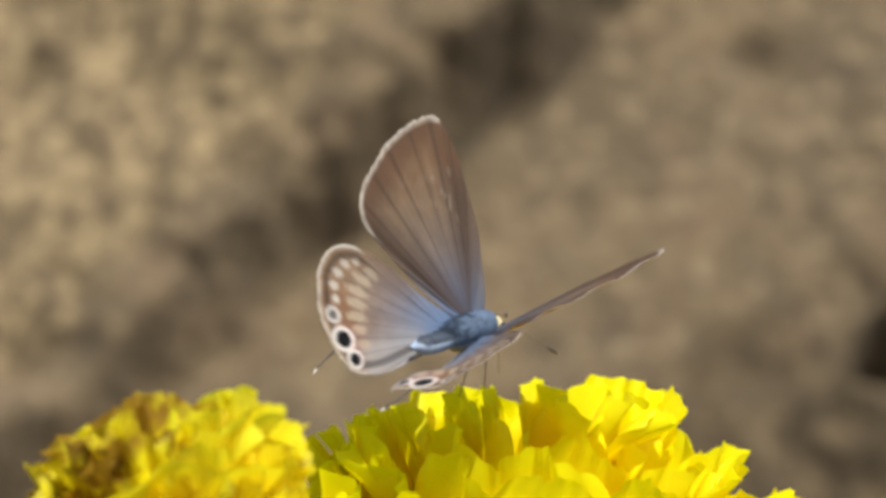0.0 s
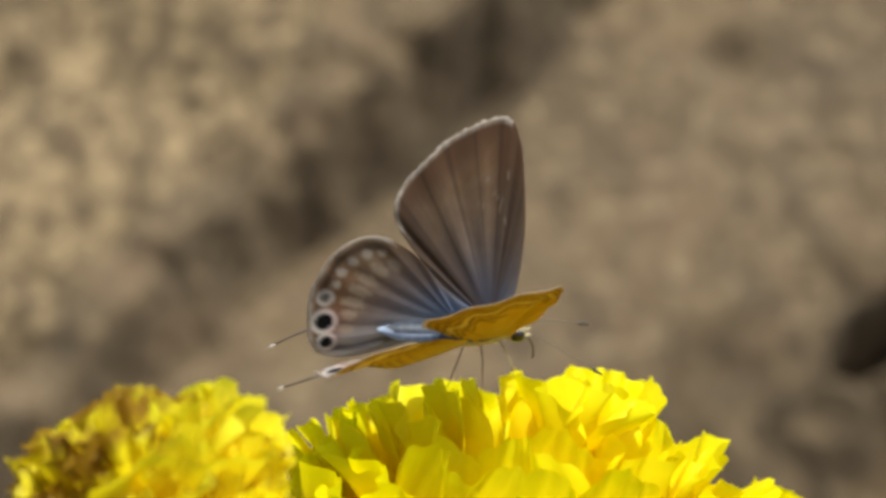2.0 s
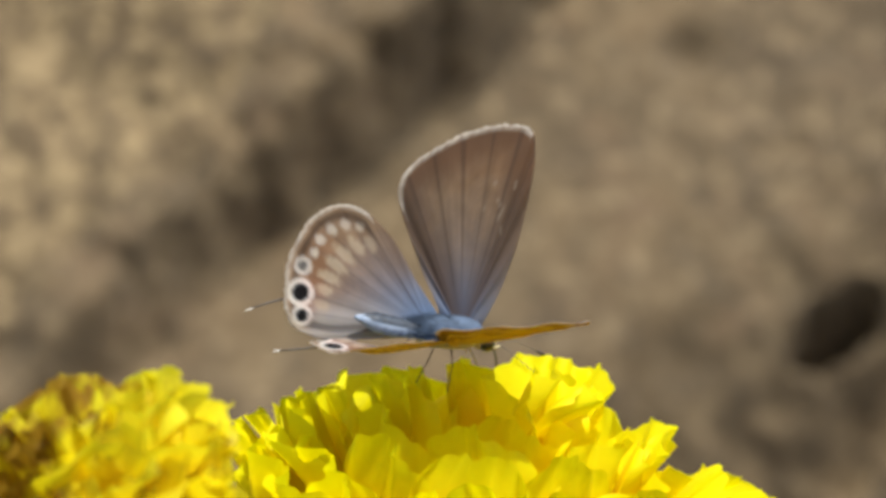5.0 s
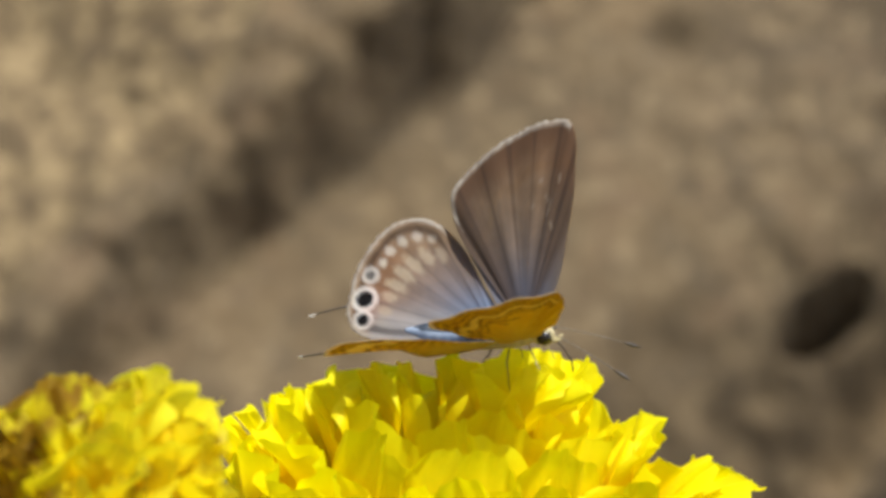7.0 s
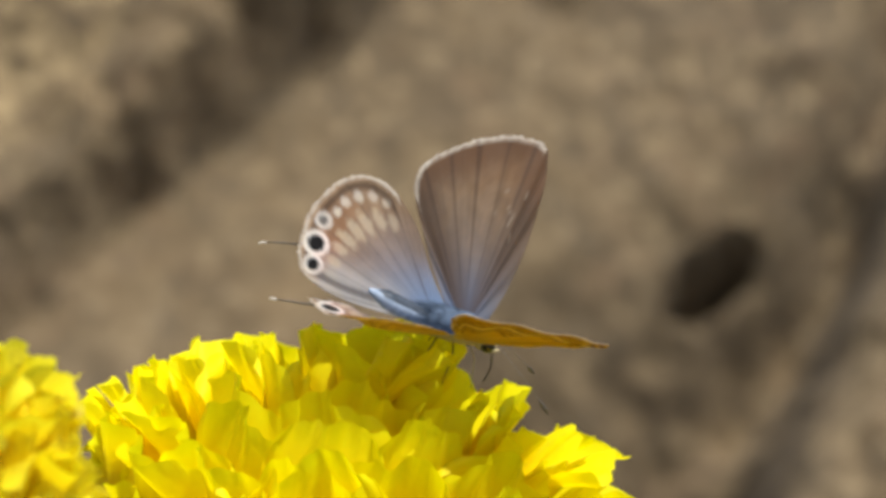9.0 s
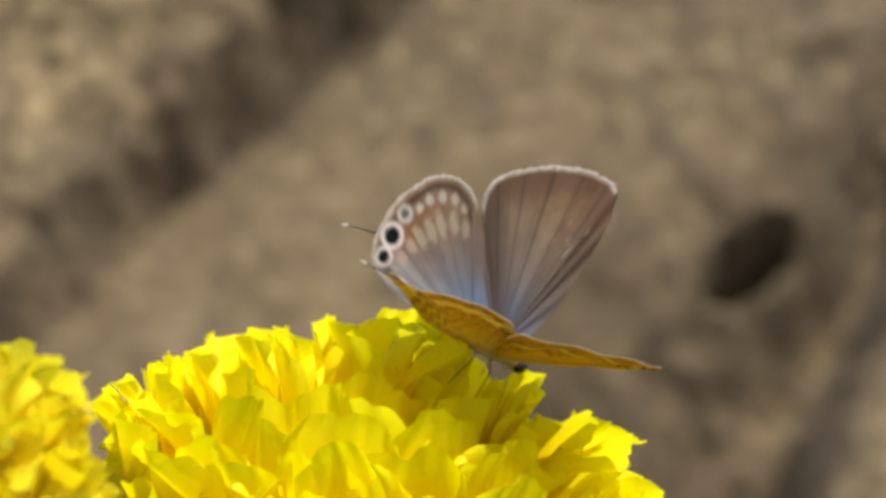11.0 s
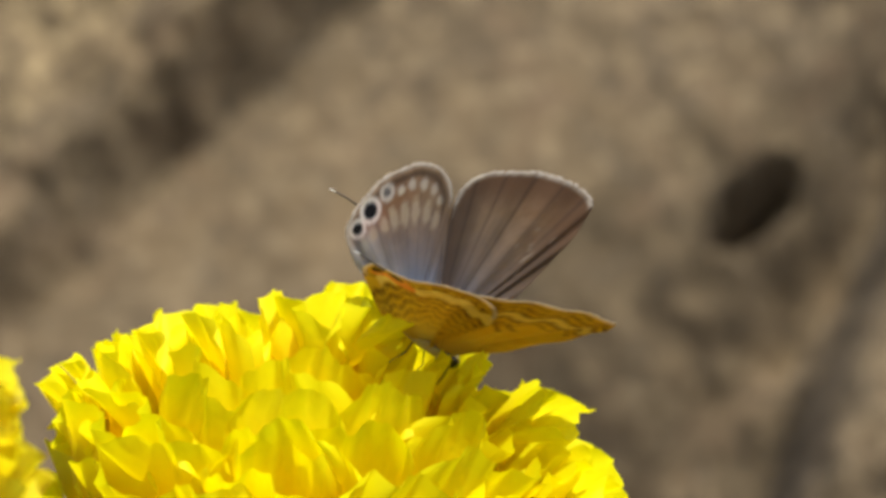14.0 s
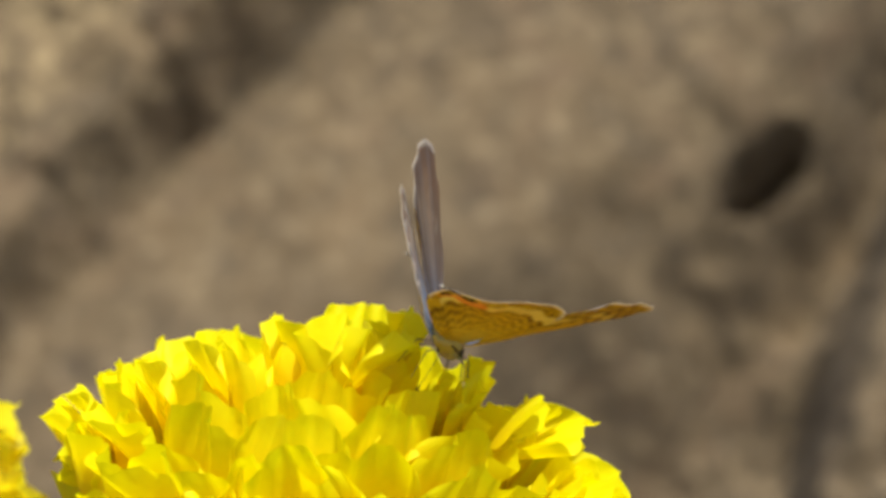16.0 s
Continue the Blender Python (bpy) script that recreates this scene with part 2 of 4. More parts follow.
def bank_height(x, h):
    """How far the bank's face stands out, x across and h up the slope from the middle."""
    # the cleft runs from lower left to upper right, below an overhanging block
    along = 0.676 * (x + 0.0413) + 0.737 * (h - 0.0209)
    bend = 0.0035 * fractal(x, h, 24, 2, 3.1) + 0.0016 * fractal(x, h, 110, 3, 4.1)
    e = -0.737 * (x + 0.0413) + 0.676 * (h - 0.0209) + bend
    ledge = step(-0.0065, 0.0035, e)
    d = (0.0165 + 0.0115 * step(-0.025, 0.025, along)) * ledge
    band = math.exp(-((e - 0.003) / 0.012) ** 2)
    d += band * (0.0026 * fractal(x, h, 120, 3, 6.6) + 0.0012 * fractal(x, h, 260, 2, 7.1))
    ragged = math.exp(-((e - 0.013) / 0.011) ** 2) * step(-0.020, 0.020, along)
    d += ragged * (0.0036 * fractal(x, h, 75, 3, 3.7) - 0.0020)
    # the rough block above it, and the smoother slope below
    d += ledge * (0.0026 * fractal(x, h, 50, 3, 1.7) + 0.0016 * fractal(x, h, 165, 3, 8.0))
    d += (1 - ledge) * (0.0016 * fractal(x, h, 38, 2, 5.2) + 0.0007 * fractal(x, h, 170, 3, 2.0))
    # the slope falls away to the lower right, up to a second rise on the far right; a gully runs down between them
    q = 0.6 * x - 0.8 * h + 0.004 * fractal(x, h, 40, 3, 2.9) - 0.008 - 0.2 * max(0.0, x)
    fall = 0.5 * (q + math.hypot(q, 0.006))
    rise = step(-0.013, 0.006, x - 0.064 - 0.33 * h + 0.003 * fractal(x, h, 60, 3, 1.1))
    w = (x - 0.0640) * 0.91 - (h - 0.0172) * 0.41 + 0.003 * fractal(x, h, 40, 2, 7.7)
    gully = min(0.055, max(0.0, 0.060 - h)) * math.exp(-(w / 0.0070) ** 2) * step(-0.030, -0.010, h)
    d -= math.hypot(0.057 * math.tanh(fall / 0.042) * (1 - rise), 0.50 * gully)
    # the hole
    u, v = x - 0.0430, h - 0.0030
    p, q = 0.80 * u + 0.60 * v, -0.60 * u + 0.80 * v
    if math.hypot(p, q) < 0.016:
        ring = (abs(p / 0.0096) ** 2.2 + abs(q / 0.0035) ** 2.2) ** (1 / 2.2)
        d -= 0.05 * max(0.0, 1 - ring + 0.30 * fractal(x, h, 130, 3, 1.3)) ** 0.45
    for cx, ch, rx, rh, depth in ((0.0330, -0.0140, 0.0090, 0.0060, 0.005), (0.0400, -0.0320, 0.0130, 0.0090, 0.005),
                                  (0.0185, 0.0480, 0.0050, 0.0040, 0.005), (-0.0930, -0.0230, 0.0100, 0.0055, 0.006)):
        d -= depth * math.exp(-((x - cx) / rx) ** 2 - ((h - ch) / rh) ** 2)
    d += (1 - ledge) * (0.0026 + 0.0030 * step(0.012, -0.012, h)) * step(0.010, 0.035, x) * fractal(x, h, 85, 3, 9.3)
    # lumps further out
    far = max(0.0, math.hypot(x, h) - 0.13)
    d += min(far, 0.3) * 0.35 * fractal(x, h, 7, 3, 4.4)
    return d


def build_bank():
    xs = np.concatenate([np.linspace(-0.95, -0.135, 52), np.linspace(-0.13, 0.12, 226), np.linspace(0.125, 0.95, 52)])
    hs = np.concatenate([np.linspace(-0.40, -0.105, 20), np.linspace(-0.10, 0.10, 181), np.linspace(0.105, 1.9, 80)])
    # the slope eases off above, rounds over a crown and falls away behind
    y = z = 0.0
    line, last = [], 0.0
    for h in np.linspace(0, 1.9, 400):
        turn = SLOPE - radians(80) * float(smooth01(0.18, 1.1, np.array(h)))
        y, z, last = y + (h - last) * math.cos(turn), z + (h - last) * math.sin(turn), h
        line.append((h, y, z))
    line = np.array(line)
    verts, faces, n, sand = [], [], len(xs), []
    for h in hs:
        if h < 0:
            base = FOOT + ALONG * h
        else:
            base = FOOT + Vector((0, np.interp(h, line[:, 0], line[:, 1]), np.interp(h, line[:, 0], line[:, 2])))
        for x in xs:
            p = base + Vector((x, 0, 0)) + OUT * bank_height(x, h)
            sink = float(smooth01(0.35, 0.95, np.array(abs(x) + 0.10 * fractal(x, h, 5, 3, 2.2))))
            p.z += (GROUND_Z - 0.06 - p.z) * sink
            verts.append(p)
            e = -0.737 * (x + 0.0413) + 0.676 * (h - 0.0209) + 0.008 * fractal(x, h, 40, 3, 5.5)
            # pale crust starts higher here, so colour deepens the cleft's shaded band
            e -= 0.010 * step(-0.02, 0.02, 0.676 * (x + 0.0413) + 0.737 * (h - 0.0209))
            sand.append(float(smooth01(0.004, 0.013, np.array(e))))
    for i in range(len(hs) - 1):
        for j in range(n - 1):
            a = i * n + j
            faces.append((a, a + 1, a + n + 1, a + n))
    me = mesh_of("bank", verts, faces, EARTH)
    me.attributes.new("sand", "FLOAT", "POINT").data.foreach_set("value", sand)
    tagged(new("bank", me), "rough dry earth bank with clefts and a dark hole", "bank", kind="structure")


build_ground()
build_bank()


# ---- marigolds ----
def petal_mesh(name, length, width, seed, mat, frill=1.0, curl=1.0, nu=40, nv=18):
    """A fan that widens to a ruffled, shallowly lobed rim. Grows along y from 0, inner face +z."""
    rng = random.Random(seed)
    ph = [rng.uniform(0, 6.3) for _ in range(8)]
    cup, twist = rng.uniform(0.05, 0.30), rng.uniform(-0.25, 0.25)
    lobe, drop = rng.uniform(0.014, 0.030), rng.uniform(0.18, 0.30)
    waves, roll_out = rng.uniform(1.7, 3.0), rng.uniform(0.2, 1.2)
    verts, faces = [], []
    for iv in range(nv + 1):
        v = iv / nv
        half = (0.24 + 0.76 * float(smooth01(0.0, 0.72, np.array(v)))) * (1 - 0.14 * (max(0.0, v - 0.7) / 0.3) ** 2)
        ruffle = float(smooth01(0.15, 1.0, np.array(v)))
        for iu in range(nu + 1):
            u = 2 * iu / nu - 1
            rim = lobe * (math.sin(3.4 * u + ph[0]) + 0.55 * math.sin(8.0 * u + ph[1]) + 0.6 * math.sin(15.0 * u + ph[5]) + 0.35 * math.sin(27.0 * u + ph[7]))
            y = v * (1 - drop * abs(u) ** 3.0 * v) + rim * v ** 4
            x = u * half + 0.05 * ruffle * math.sin(5.0 * u + ph[6])
            wave = frill * ruffle * (0.100 * math.sin(waves * math.pi * u + ph[2]) + 0.028 * math.sin(2.3 * waves * math.pi * u + ph[3]) * v
                                     + 0.026 * math.sin(17.0 * u + ph[4]) * v ** 3)
            z = width * (cup * u * u * half * half * 0.5 + wave + twist * x * 0.3 * v)
            z -= length * curl * (0.10 * max(0.0, v - 0.4) ** 1.6 + roll_out * 0.55 * max(0.0, v - 0.72) ** 2)
            verts.append((x * width / 2, length * y, z))
    for iv in range(nv):
        for iu in range(nu):
            a = iv * (nu + 1) + iu
            faces.append((a, a + 1, a + nu + 2, a + nu + 1))
    me = mesh_of(name, verts, faces, mat)
    me.attributes.new("along", "FLOAT", "POINT").data.foreach_set("value", [iv / nv for iv in range(nv + 1) for _ in range(nu + 1)])
    return me


def set_petal(mesh, head, tip, way, lean=0.0, roll=0.0, scale=1.0):
    """Lays a petal that ends at tip and grows along way (head's space), its inner face towards the head's axis."""
    way = way.normalized()
    up = Vector((-tip.x, -tip.y, 0)).normalized() + Vector((0, 0, 0.6))
    side = way.cross(up).normalized()
    face = side.cross(way).normalized()
    m = Matrix((side, way, face)).transposed().to_4x4()
    m = Matrix.Translation(tip) @ m @ pose(0, 0, 0, lean, 0, roll) @ Matrix.Translation((0, -mesh["reach"] * scale, 0)) @ Matrix.Scale(scale, 4)
    ob = part("petal", mesh, head)
    ob.matrix_basis = m
    return ob


def marigold(label, m, rim, height, count, mat, seed, length, width, frill, curl, extra=(), low=-0.35, stalk_to=None, open_=0.7, stray_mat=None):
    head = tagged(new("marigold"), label, "flower", "marigolds")
    head.matrix_world = m
    rng = random.Random(seed)
    meshes = []
    for k in range(10):
        ln, wd = length * rng.uniform(0.85, 1.1), width * rng.uniform(0.75, 1.15)
        me = petal_mesh("petal", ln, wd, seed * 31 + k, mat, frill, curl * rng.uniform(0.5, 1.5))
        me["reach"] = ln * 0.97
        meshes.append(me)
    stray_meshes = meshes
    if stray_mat:
        stray_meshes = []
        for k in range(6):
            me = petal_mesh("petal", length, width * 1.45, seed * 17 + k, stray_mat, 0.55, 0.9)
            me["reach"] = length * 0.97
            stray_meshes.append(me)
    golden = math.pi * (3 - math.sqrt(5))
    for i in range(count):
        s = 1 - (1 - low) * (i + 0.5) / count
        a = i * golden + rng.uniform(-0.15, 0.15)
        flat = math.sqrt(max(0.0, 1 - s * s)) if s > 0 else 1 - 0.10 * s * s
        grow = 1 + rng.uniform(-0.07, 0.05)
        tip = Vector((rim * flat * math.cos(a) * grow, rim * flat * math.sin(a) * grow, height * s * grow if s > 0 else 1.8 * height * s))
        angle = math.acos(s) * open_ + rng.uniform(-0.12, 0.12)
        way = Vector((math.sin(angle) * math.cos(a), math.sin(angle) * math.sin(a), math.cos(angle)))
        set_petal(rng.choice(meshes), head, tip, way, rng.uniform(-14, 8), rng.uniform(-16, 16), rng.uniform(0.85, 1.15))
    inv = m.inverted()
    for (x, y, z), (wx, wy, wz), lean, roll, scale, k in extra:
        set_petal(stray_meshes[k], head, inv @ (Vector((x, y, z)) * MM), inv.to_3x3() @ Vector((wx, wy, wz)), lean, roll, scale * 0.9)
    # green cup and stalk
    cup = [(-height * 2.2, 0.0022, 0.0022, 0), (-height * 2.0, 0.0035, 0.0035, 0), (-height * 1.3, rim * 0.32, rim * 0.32, 0), (-height * 0.7, rim * 0.45, rim * 0.45, 0), (-height * 0.55, rim * 0.40, rim * 0.40, 0)]
    vs, fs = blob(cup, 18)
    part("green_cup", mesh_of("green_cup", [(z, y, x) for x, y, z in vs], [tuple(reversed(f)) for f in fs], GREEN), head)
    heart = [(-height * 0.8, rim * 0.30, rim * 0.30, 0), (-height * 0.2, rim * 0.62, rim * 0.62, 0), (height * 0.15, rim * 0.55, rim * 0.55, 0), (height * 0.45, rim * 0.30, rim * 0.30, 0), (height * 0.55, rim * 0.08, rim * 0.08, 0)]
    vs, fs = blob(heart, 24)
    part("flower_heart", mesh_of("flower_heart", [(z, y, x) for x, y, z in vs], [tuple(reversed(f)) for f in fs], mat), head)
    start = Vector((0, 0, -height * 2.1))
    end = inv @ Vector(stalk_to)
    mid = start.lerp(end, 0.5) + Vector((0.006, -0.004, 0))
    pts = [start.lerp(mid, t).lerp(mid.lerp(end, t), t) for t in [k / 12 for k in range(13)]]
    vs, fs = tube(pts, [0.0021 + 0.0008 * k / 12 for k in range(13)], 10)
    part("stalk", mesh_of("stalk", vs, fs, GREEN), head)
    return head


HEAD = pose(-0.00700, 0.001, -0.01740, 3, 12, 0)
# petals that stand out of the round: tip, way, lean, roll, scale, kind
STRAYS = (
    ((-26.4, -1.0, -11.0), (-0.60, -0.2, 0.80), 0, 0, 0.95, 0),
    ((-24.6, 1.0, -10.0), (-0.45, 0.0, 0.90), 0, 0, 0.9, 2),
    ((-25.8, -3.0, -15.0), (-0.65, -0.3, 0.6), 0, 8, 0.9, 3),
    ((-23.4, -7.0, -13.4), (-0.4, -0.5, 0.75), 0, -8, 0.9, 4),
    ((-21.6, 1.0, -9.2), (-0.35, 0.1, 0.95), 8, 10, 0.9, 1),
    ((-18.6, 0.0, -8.1), (-0.25, -0.1, 0.95), 0, -10, 0.9, 2),
    ((-15.5, 1.0, -6.9), (-0.20, 0.1, 0.95), -6, 6, 0.85, 3),
    ((-12.6, 0.0, -6.7), (-0.1, -0.1, 1.0), 4, 0, 0.85, 4),
    ((-9.6, 3.0, -6.5), (0.0, 0.2, 1.0), -6, 0, 0.95, 5),
    ((-7.6, -1.0, -6.4), (0.0, -0.1, 1.0), 0, 6, 0.95, 6),
    ((-4.4, 1.0, -6.4), (0.1, 0.1, 1.0), -6, 0, 0.95, 0),
    ((-2.3, -1.0, -6.7), (0.35, -0.1, 0.95), 0, 4, 0.9, 7),
    ((0.4, -2.0, -7.8), (0.80, -0.1, 0.65), 0, 8, 0.85, 7),
    ((-2.6, 4.5, -6.2), (0.15, 0.2, 1.0), -4, 0, 1.0, 2),
    ((0.6, 3.5, -7.0), (0.50, 0.1, 0.85), 0, -6, 0.95, 5),
    ((4.8, 2.5, -10.6), (0.25, 0.1, 0.95), 0, 6, 0.95, 6),
    ((2.8, -1.0, -11.0), (0.5, -0.1, 0.85), 0, 0, 0.85, 8),
    ((5.3, -1.0, -11.7), (0.5, -0.1, 0.85), 0, 0, 0.85, 4),
    ((10.4, -2.0, -13.8), (0.80, -0.2, 0.55), 4, 0, 0.95, 9),
    ((12.6, -1.5, -15.4), (0.93, -0.25, 0.35), 0, 0, 0.9, 1),
    ((15.0, -2.0, -20.4), (0.85, -0.25, 0.45), 0, 6, 0.95, 3),
    ((12.6, -6.0, -18.6), (0.70, -0.5, 0.5), 0, -8, 0.95, 5),
    ((16.0, 0.0, -23.2), (0.90, -0.1, 0.3), 4, 0, 0.95, 7),
    ((14.4, -7.0, -22.4), (0.70, -0.5, 0.4), 0, 10, 0.95, 8),
)
marigold("bright yellow double marigold with frilled petals", HEAD, 0.0192, 0.0086, 112, PETAL, 5, 0.0118, 0.0112, 0.75, 0.50,
         extra=STRAYS, low=-0.85, stalk_to=(-0.010, 0.004, GROUND_Z - 0.01), open_=0.34)
WILTED_STRAYS = (
    ((-28.3, -58.7, 1.6), (0.15, -0.15, 1.00), 0, 0, 1.00, 0),
    ((-26.2, -59.7, 1.1), (0.45, -0.20, 0.90), 0, 12, 1.00, 1),
    ((-30.3, -60.8, 1.0), (-0.05, -0.25, 1.00), 0, -8, 0.90, 2),
    ((-24.3, -58.9, -0.5), (0.75, -0.15, 0.65), 0, 10, 1.00, 3),
    ((-26.5, -66.1, -1.4), (0.30, -0.50, 0.80), 0, 0, 1.00, 4),
    ((-24.6, -64.3, -3.6), (0.65, -0.50, 0.50), 0, 0, 1.00, 5),
    ((-29.4, -67.1, -1.5), (0.00, -0.50, 0.85), 0, 20, 0.95, 2),
    ((-34.0, -57.9, 1.4), (-0.10, 0.00, 1.00), 0, 0, 0.55, 4),
    ((-37.6, -61.0, -0.8), (-0.45, -0.20, 0.85), 0, 0, 0.70, 1),
    ((-40.0, -60.0, -2.6), (-0.70, -0.20, 0.65), 0, 10, 0.75, 3),
    ((-41.2, -58.0, -4.6), (-0.85, -0.10, 0.45), 0, -8, 0.80, 5),
)
marigold("wilting yellow marigold with brown shrivelled petals", pose(-0.0322, -0.0599, -0.0068, 0, -6, 0), 0.0094, 0.0078, 66, WILTED, 9, 0.0098, 0.0096, 0.95, 0.5,
         extra=WILTED_STRAYS, low=-0.75, stalk_to=(-0.040, -0.045, GROUND_Z - 0.01), open_=0.4, stray_mat=FADING)


# ---- butterfly ----
def spline(points, n):
    """n points along a smooth closed-ended curve through points."""
    pts = [np.array(p, float) for p in points]
    pts = [2 * pts[0] - pts[1]] + pts + [2 * pts[-1] - pts[-2]]
    out, segs = [], len(pts) - 3
    for i in range(n):
        g = i / (n - 1) * segs
        k = min(int(g), segs - 1)
        t = g - k
        p0, p1, p2, p3 = pts[k:k + 4]
        out.append(0.5 * (2 * p1 + (p2 - p0) * t + (2 * p0 - 5 * p1 + 4 * p2 - p3) * t * t + (3 * p1 - p0 - 3 * p2 + p3) * t ** 3))
    return np.array(out)


FORE = ((1.36, 0.49), (2.46, 4.16), (3.0, 8.22), (3.09, 11.88), (2.91, 14.45), (2.09, 15.94), (-0.18, 15.74), (-2.64, 14.55), (-4.91, 12.77), (-6.69, 10.49), (-6.46, 8.22), (-4.46, 4.85), (-2.27, 1.68), (-1.27, 0.1))
HIND = ((1.0, 0.56), (-1.5, 3.38), (-3.9, 6.49), (-6.3, 8.27), (-8.5, 8.55), (-10.3, 7.52), (-11.3, 6.02), (-12.0, 3.95), (-12.1, 1.97), (-11.9, 0.28), (-11.0, -0.94), (-8.6, -1.5), (-5.0, -1.13), (-1.2, -0.56))
SPOTS = ((-10.8, 1.73, 0.66, 1.02), (-10.55, 0.05, 0.48, 0.76), (-10.78, 3.70, 0.36, 0.68))


# pale spots of the hindwing's upper side: place, half width, half length (mm), colour, strength
CHALK, BUFF = (0.70, 0.67, 0.62), (0.60, 0.52, 0.40)
PALE_SPOTS = ((-6.6, 7.1, 0.40, 0.45, CHALK, 0.5), (-7.8, 7.1, 0.42, 0.55, CHALK, 0.6), (-8.85, 6.6, 0.44, 0.55, CHALK, 0.75), (-9.65, 5.75, 0.44, 0.50, CHALK, 0.8),
              (-10.05, 4.75, 0.40, 0.42, CHALK, 0.9),
              (-5.6, 5.9, 0.42, 0.80, BUFF, 0.5), (-6.7, 5.6, 0.46, 1.10, BUFF, 0.65), (-7.6, 4.9, 0.48, 1.15, BUFF, 0.72), (-8.2, 4.05, 0.48, 1.15, BUFF, 0.75),
              (-8.6, 3.1, 0.48, 1.10, BUFF, 0.70), (-8.9, 2.1, 0.48, 0.80, BUFF, 0.7), (-9.1, 1.0, 0.45, 0.70, BUFF, 0.5))


def wing_colours(kind, side, p, s, a, edge, outer):
    """Upper and under colours at wing points p (mm): s from root to margin, a along the margin, edge: mm to the margin."""
    n = len(p)
    far = np.linalg.norm(p, axis=1)
    hue = np.array([noise.noise(Vector((x * 0.9, y * 0.9, 3.0 if kind == "fore" else 9.0))) for x, y in p])
    fine = np.array([noise.noise(Vector((x * 3.1, y * 3.1, 5.0))) for x, y in p])

    def lay(base, colour, amount):
        amount = np.clip(amount, 0, 1)[:, None]
        return base * (1 - amount) + np.array(colour) * amount

    up = np.tile(np.array((0.26, 0.172, 0.104)), (n, 1))
    up = lay(up, (0.34, 0.238, 0.152), 0.5 + 0.9 * hue)
    streak = np.array([noise.noise(Vector((x * 95, y * 2.2, 7.0))) for x, y in zip(a, s)])
    up = up * (1 + (0.30 if kind == "fore" else 0.12) * streak * smooth01(0.15, 0.5, s))[:, None]
    up = up * (1 + 0.16 * fine)[:, None]
    up = lay(up, (0.21, 0.19, 0.17), 0.4 * np.exp(-(far / (10.0 if kind == "fore" else 7.0)) ** 4))
    up = lay(up, (0.16, 0.255, 0.46), 1.0 * np.exp(-(far / (4.3 if kind == "fore" else 5.4)) ** 1.8))
    if kind == "fore":
        up = up * 0.93
        up = lay(up, (0.10, 0.066, 0.048), 0.85 * smooth01(3.6, 0.8, edge) * smooth01(0.03, 0.25, a) * (a < 0.80))
        up = lay(up, (0.25, 0.125, 0.06), 0.35 * smooth01(9.5, 13.5, far))
        up = lay(up, (0.16, 0.135, 0.115), 0.5 * smooth01(0.16, 0.05, a))
        veins = (0.20, 0.30, 0.40, 0.47, 0.54, 0.61, 0.68, 0.75, 0.83)
    else:
        up = up * 1.16
        up = lay(up, (0.20, 0.135, 0.082), 0.6 * smooth01(0.45, 0.15, a) * smooth01(3.0, 6.0, far))
        up = lay(up, (0.27, 0.135, 0.070), 0.7 * np.exp(-((p[:, 0] + 9.6) / 1.2) ** 2) * smooth01(-2, 1, p[:, 1]) * smooth01(7.5, 4.5, p[:, 1]))
        up = lay(up, (0.55, 0.57, 0.62), 0.7 * smooth01(2.6, -0.6, p[:, 1]) * smooth01(-1.5, -4.5, p[:, 0]) * smooth01(-11.0, -9.0, p[:, 0]))
        veins = (0.22, 0.31, 0.39, 0.47, 0.55, 0.62, 0.69, 0.76, 0.84)
    vein = np.min([np.abs(a - v) for v in veins], axis=0)
    up = lay(up, (0.038, 0.026, 0.025), (0.42 if kind == "fore" else 0.24) * smooth01(0.0075, 0.002, vein) * smooth01(0.12, 0.3, s))
    if kind == "hind":
        for x, y, wide, long_, colour, much in PALE_SPOTS:
            root = math.hypot(x, y)
            u, v = p[:, 0] - x, p[:, 1] - y
            along, across = (u * x + v * y) / root, (v * x - u * y) / root
            blot = np.hypot(across / wide, along / long_) + 0.35 * fine
            up = lay(up, colour, much * smooth01(1.15, 0.55, blot))
        up = lay(up, (0.045, 0.028, 0.02), 0.6 * smooth01(0.4, 0.15, np.abs(edge - 0.85)) * (a > 0.25) * (a < 0.8))
    if kind == "fore" and side > 0:
        # rubbed scales: short pale scratches
        for x, y, turn, long_ in ((1.2, 9.2, 0.25, 0.7), (0.9, 10.1, -0.5, 0.4), (1.9, 11.6, 0.1, 0.4), (0.4, 11.4, 0.9, 0.35), (1.5, 8.0, -0.2, 0.4), (-0.1, 9.4, 0.3, 0.3)):
            u, v = p[:, 0] - x, p[:, 1] - y
            across, along = u * math.cos(turn) - v * math.sin(turn), u * math.sin(turn) + v * math.cos(turn)
            up = lay(up, (0.42, 0.36, 0.29), 0.55 * smooth01(0.11, 0.03, np.abs(across)) * smooth01(long_, long_ * 0.7, np.abs(along)))
    # golden instead of buff: the flower's yellow bounce light is put into this colour
    low = np.tile(np.array((0.75, 0.47, 0.02)), (n, 1))
    low = lay(low, (0.71, 0.41, 0.01), 0.5 + hue)
    scallop = np.sign(np.sin(a * 56)) * np.abs(np.sin(a * 56)) ** 0.6
    wob = 0.22 * fine + (0.24 if kind == "fore" else 0.13) * scallop
    depth = outer + wob
    ends = smooth01(0.05, 0.14, a) * smooth01(0.98, 0.88, a)
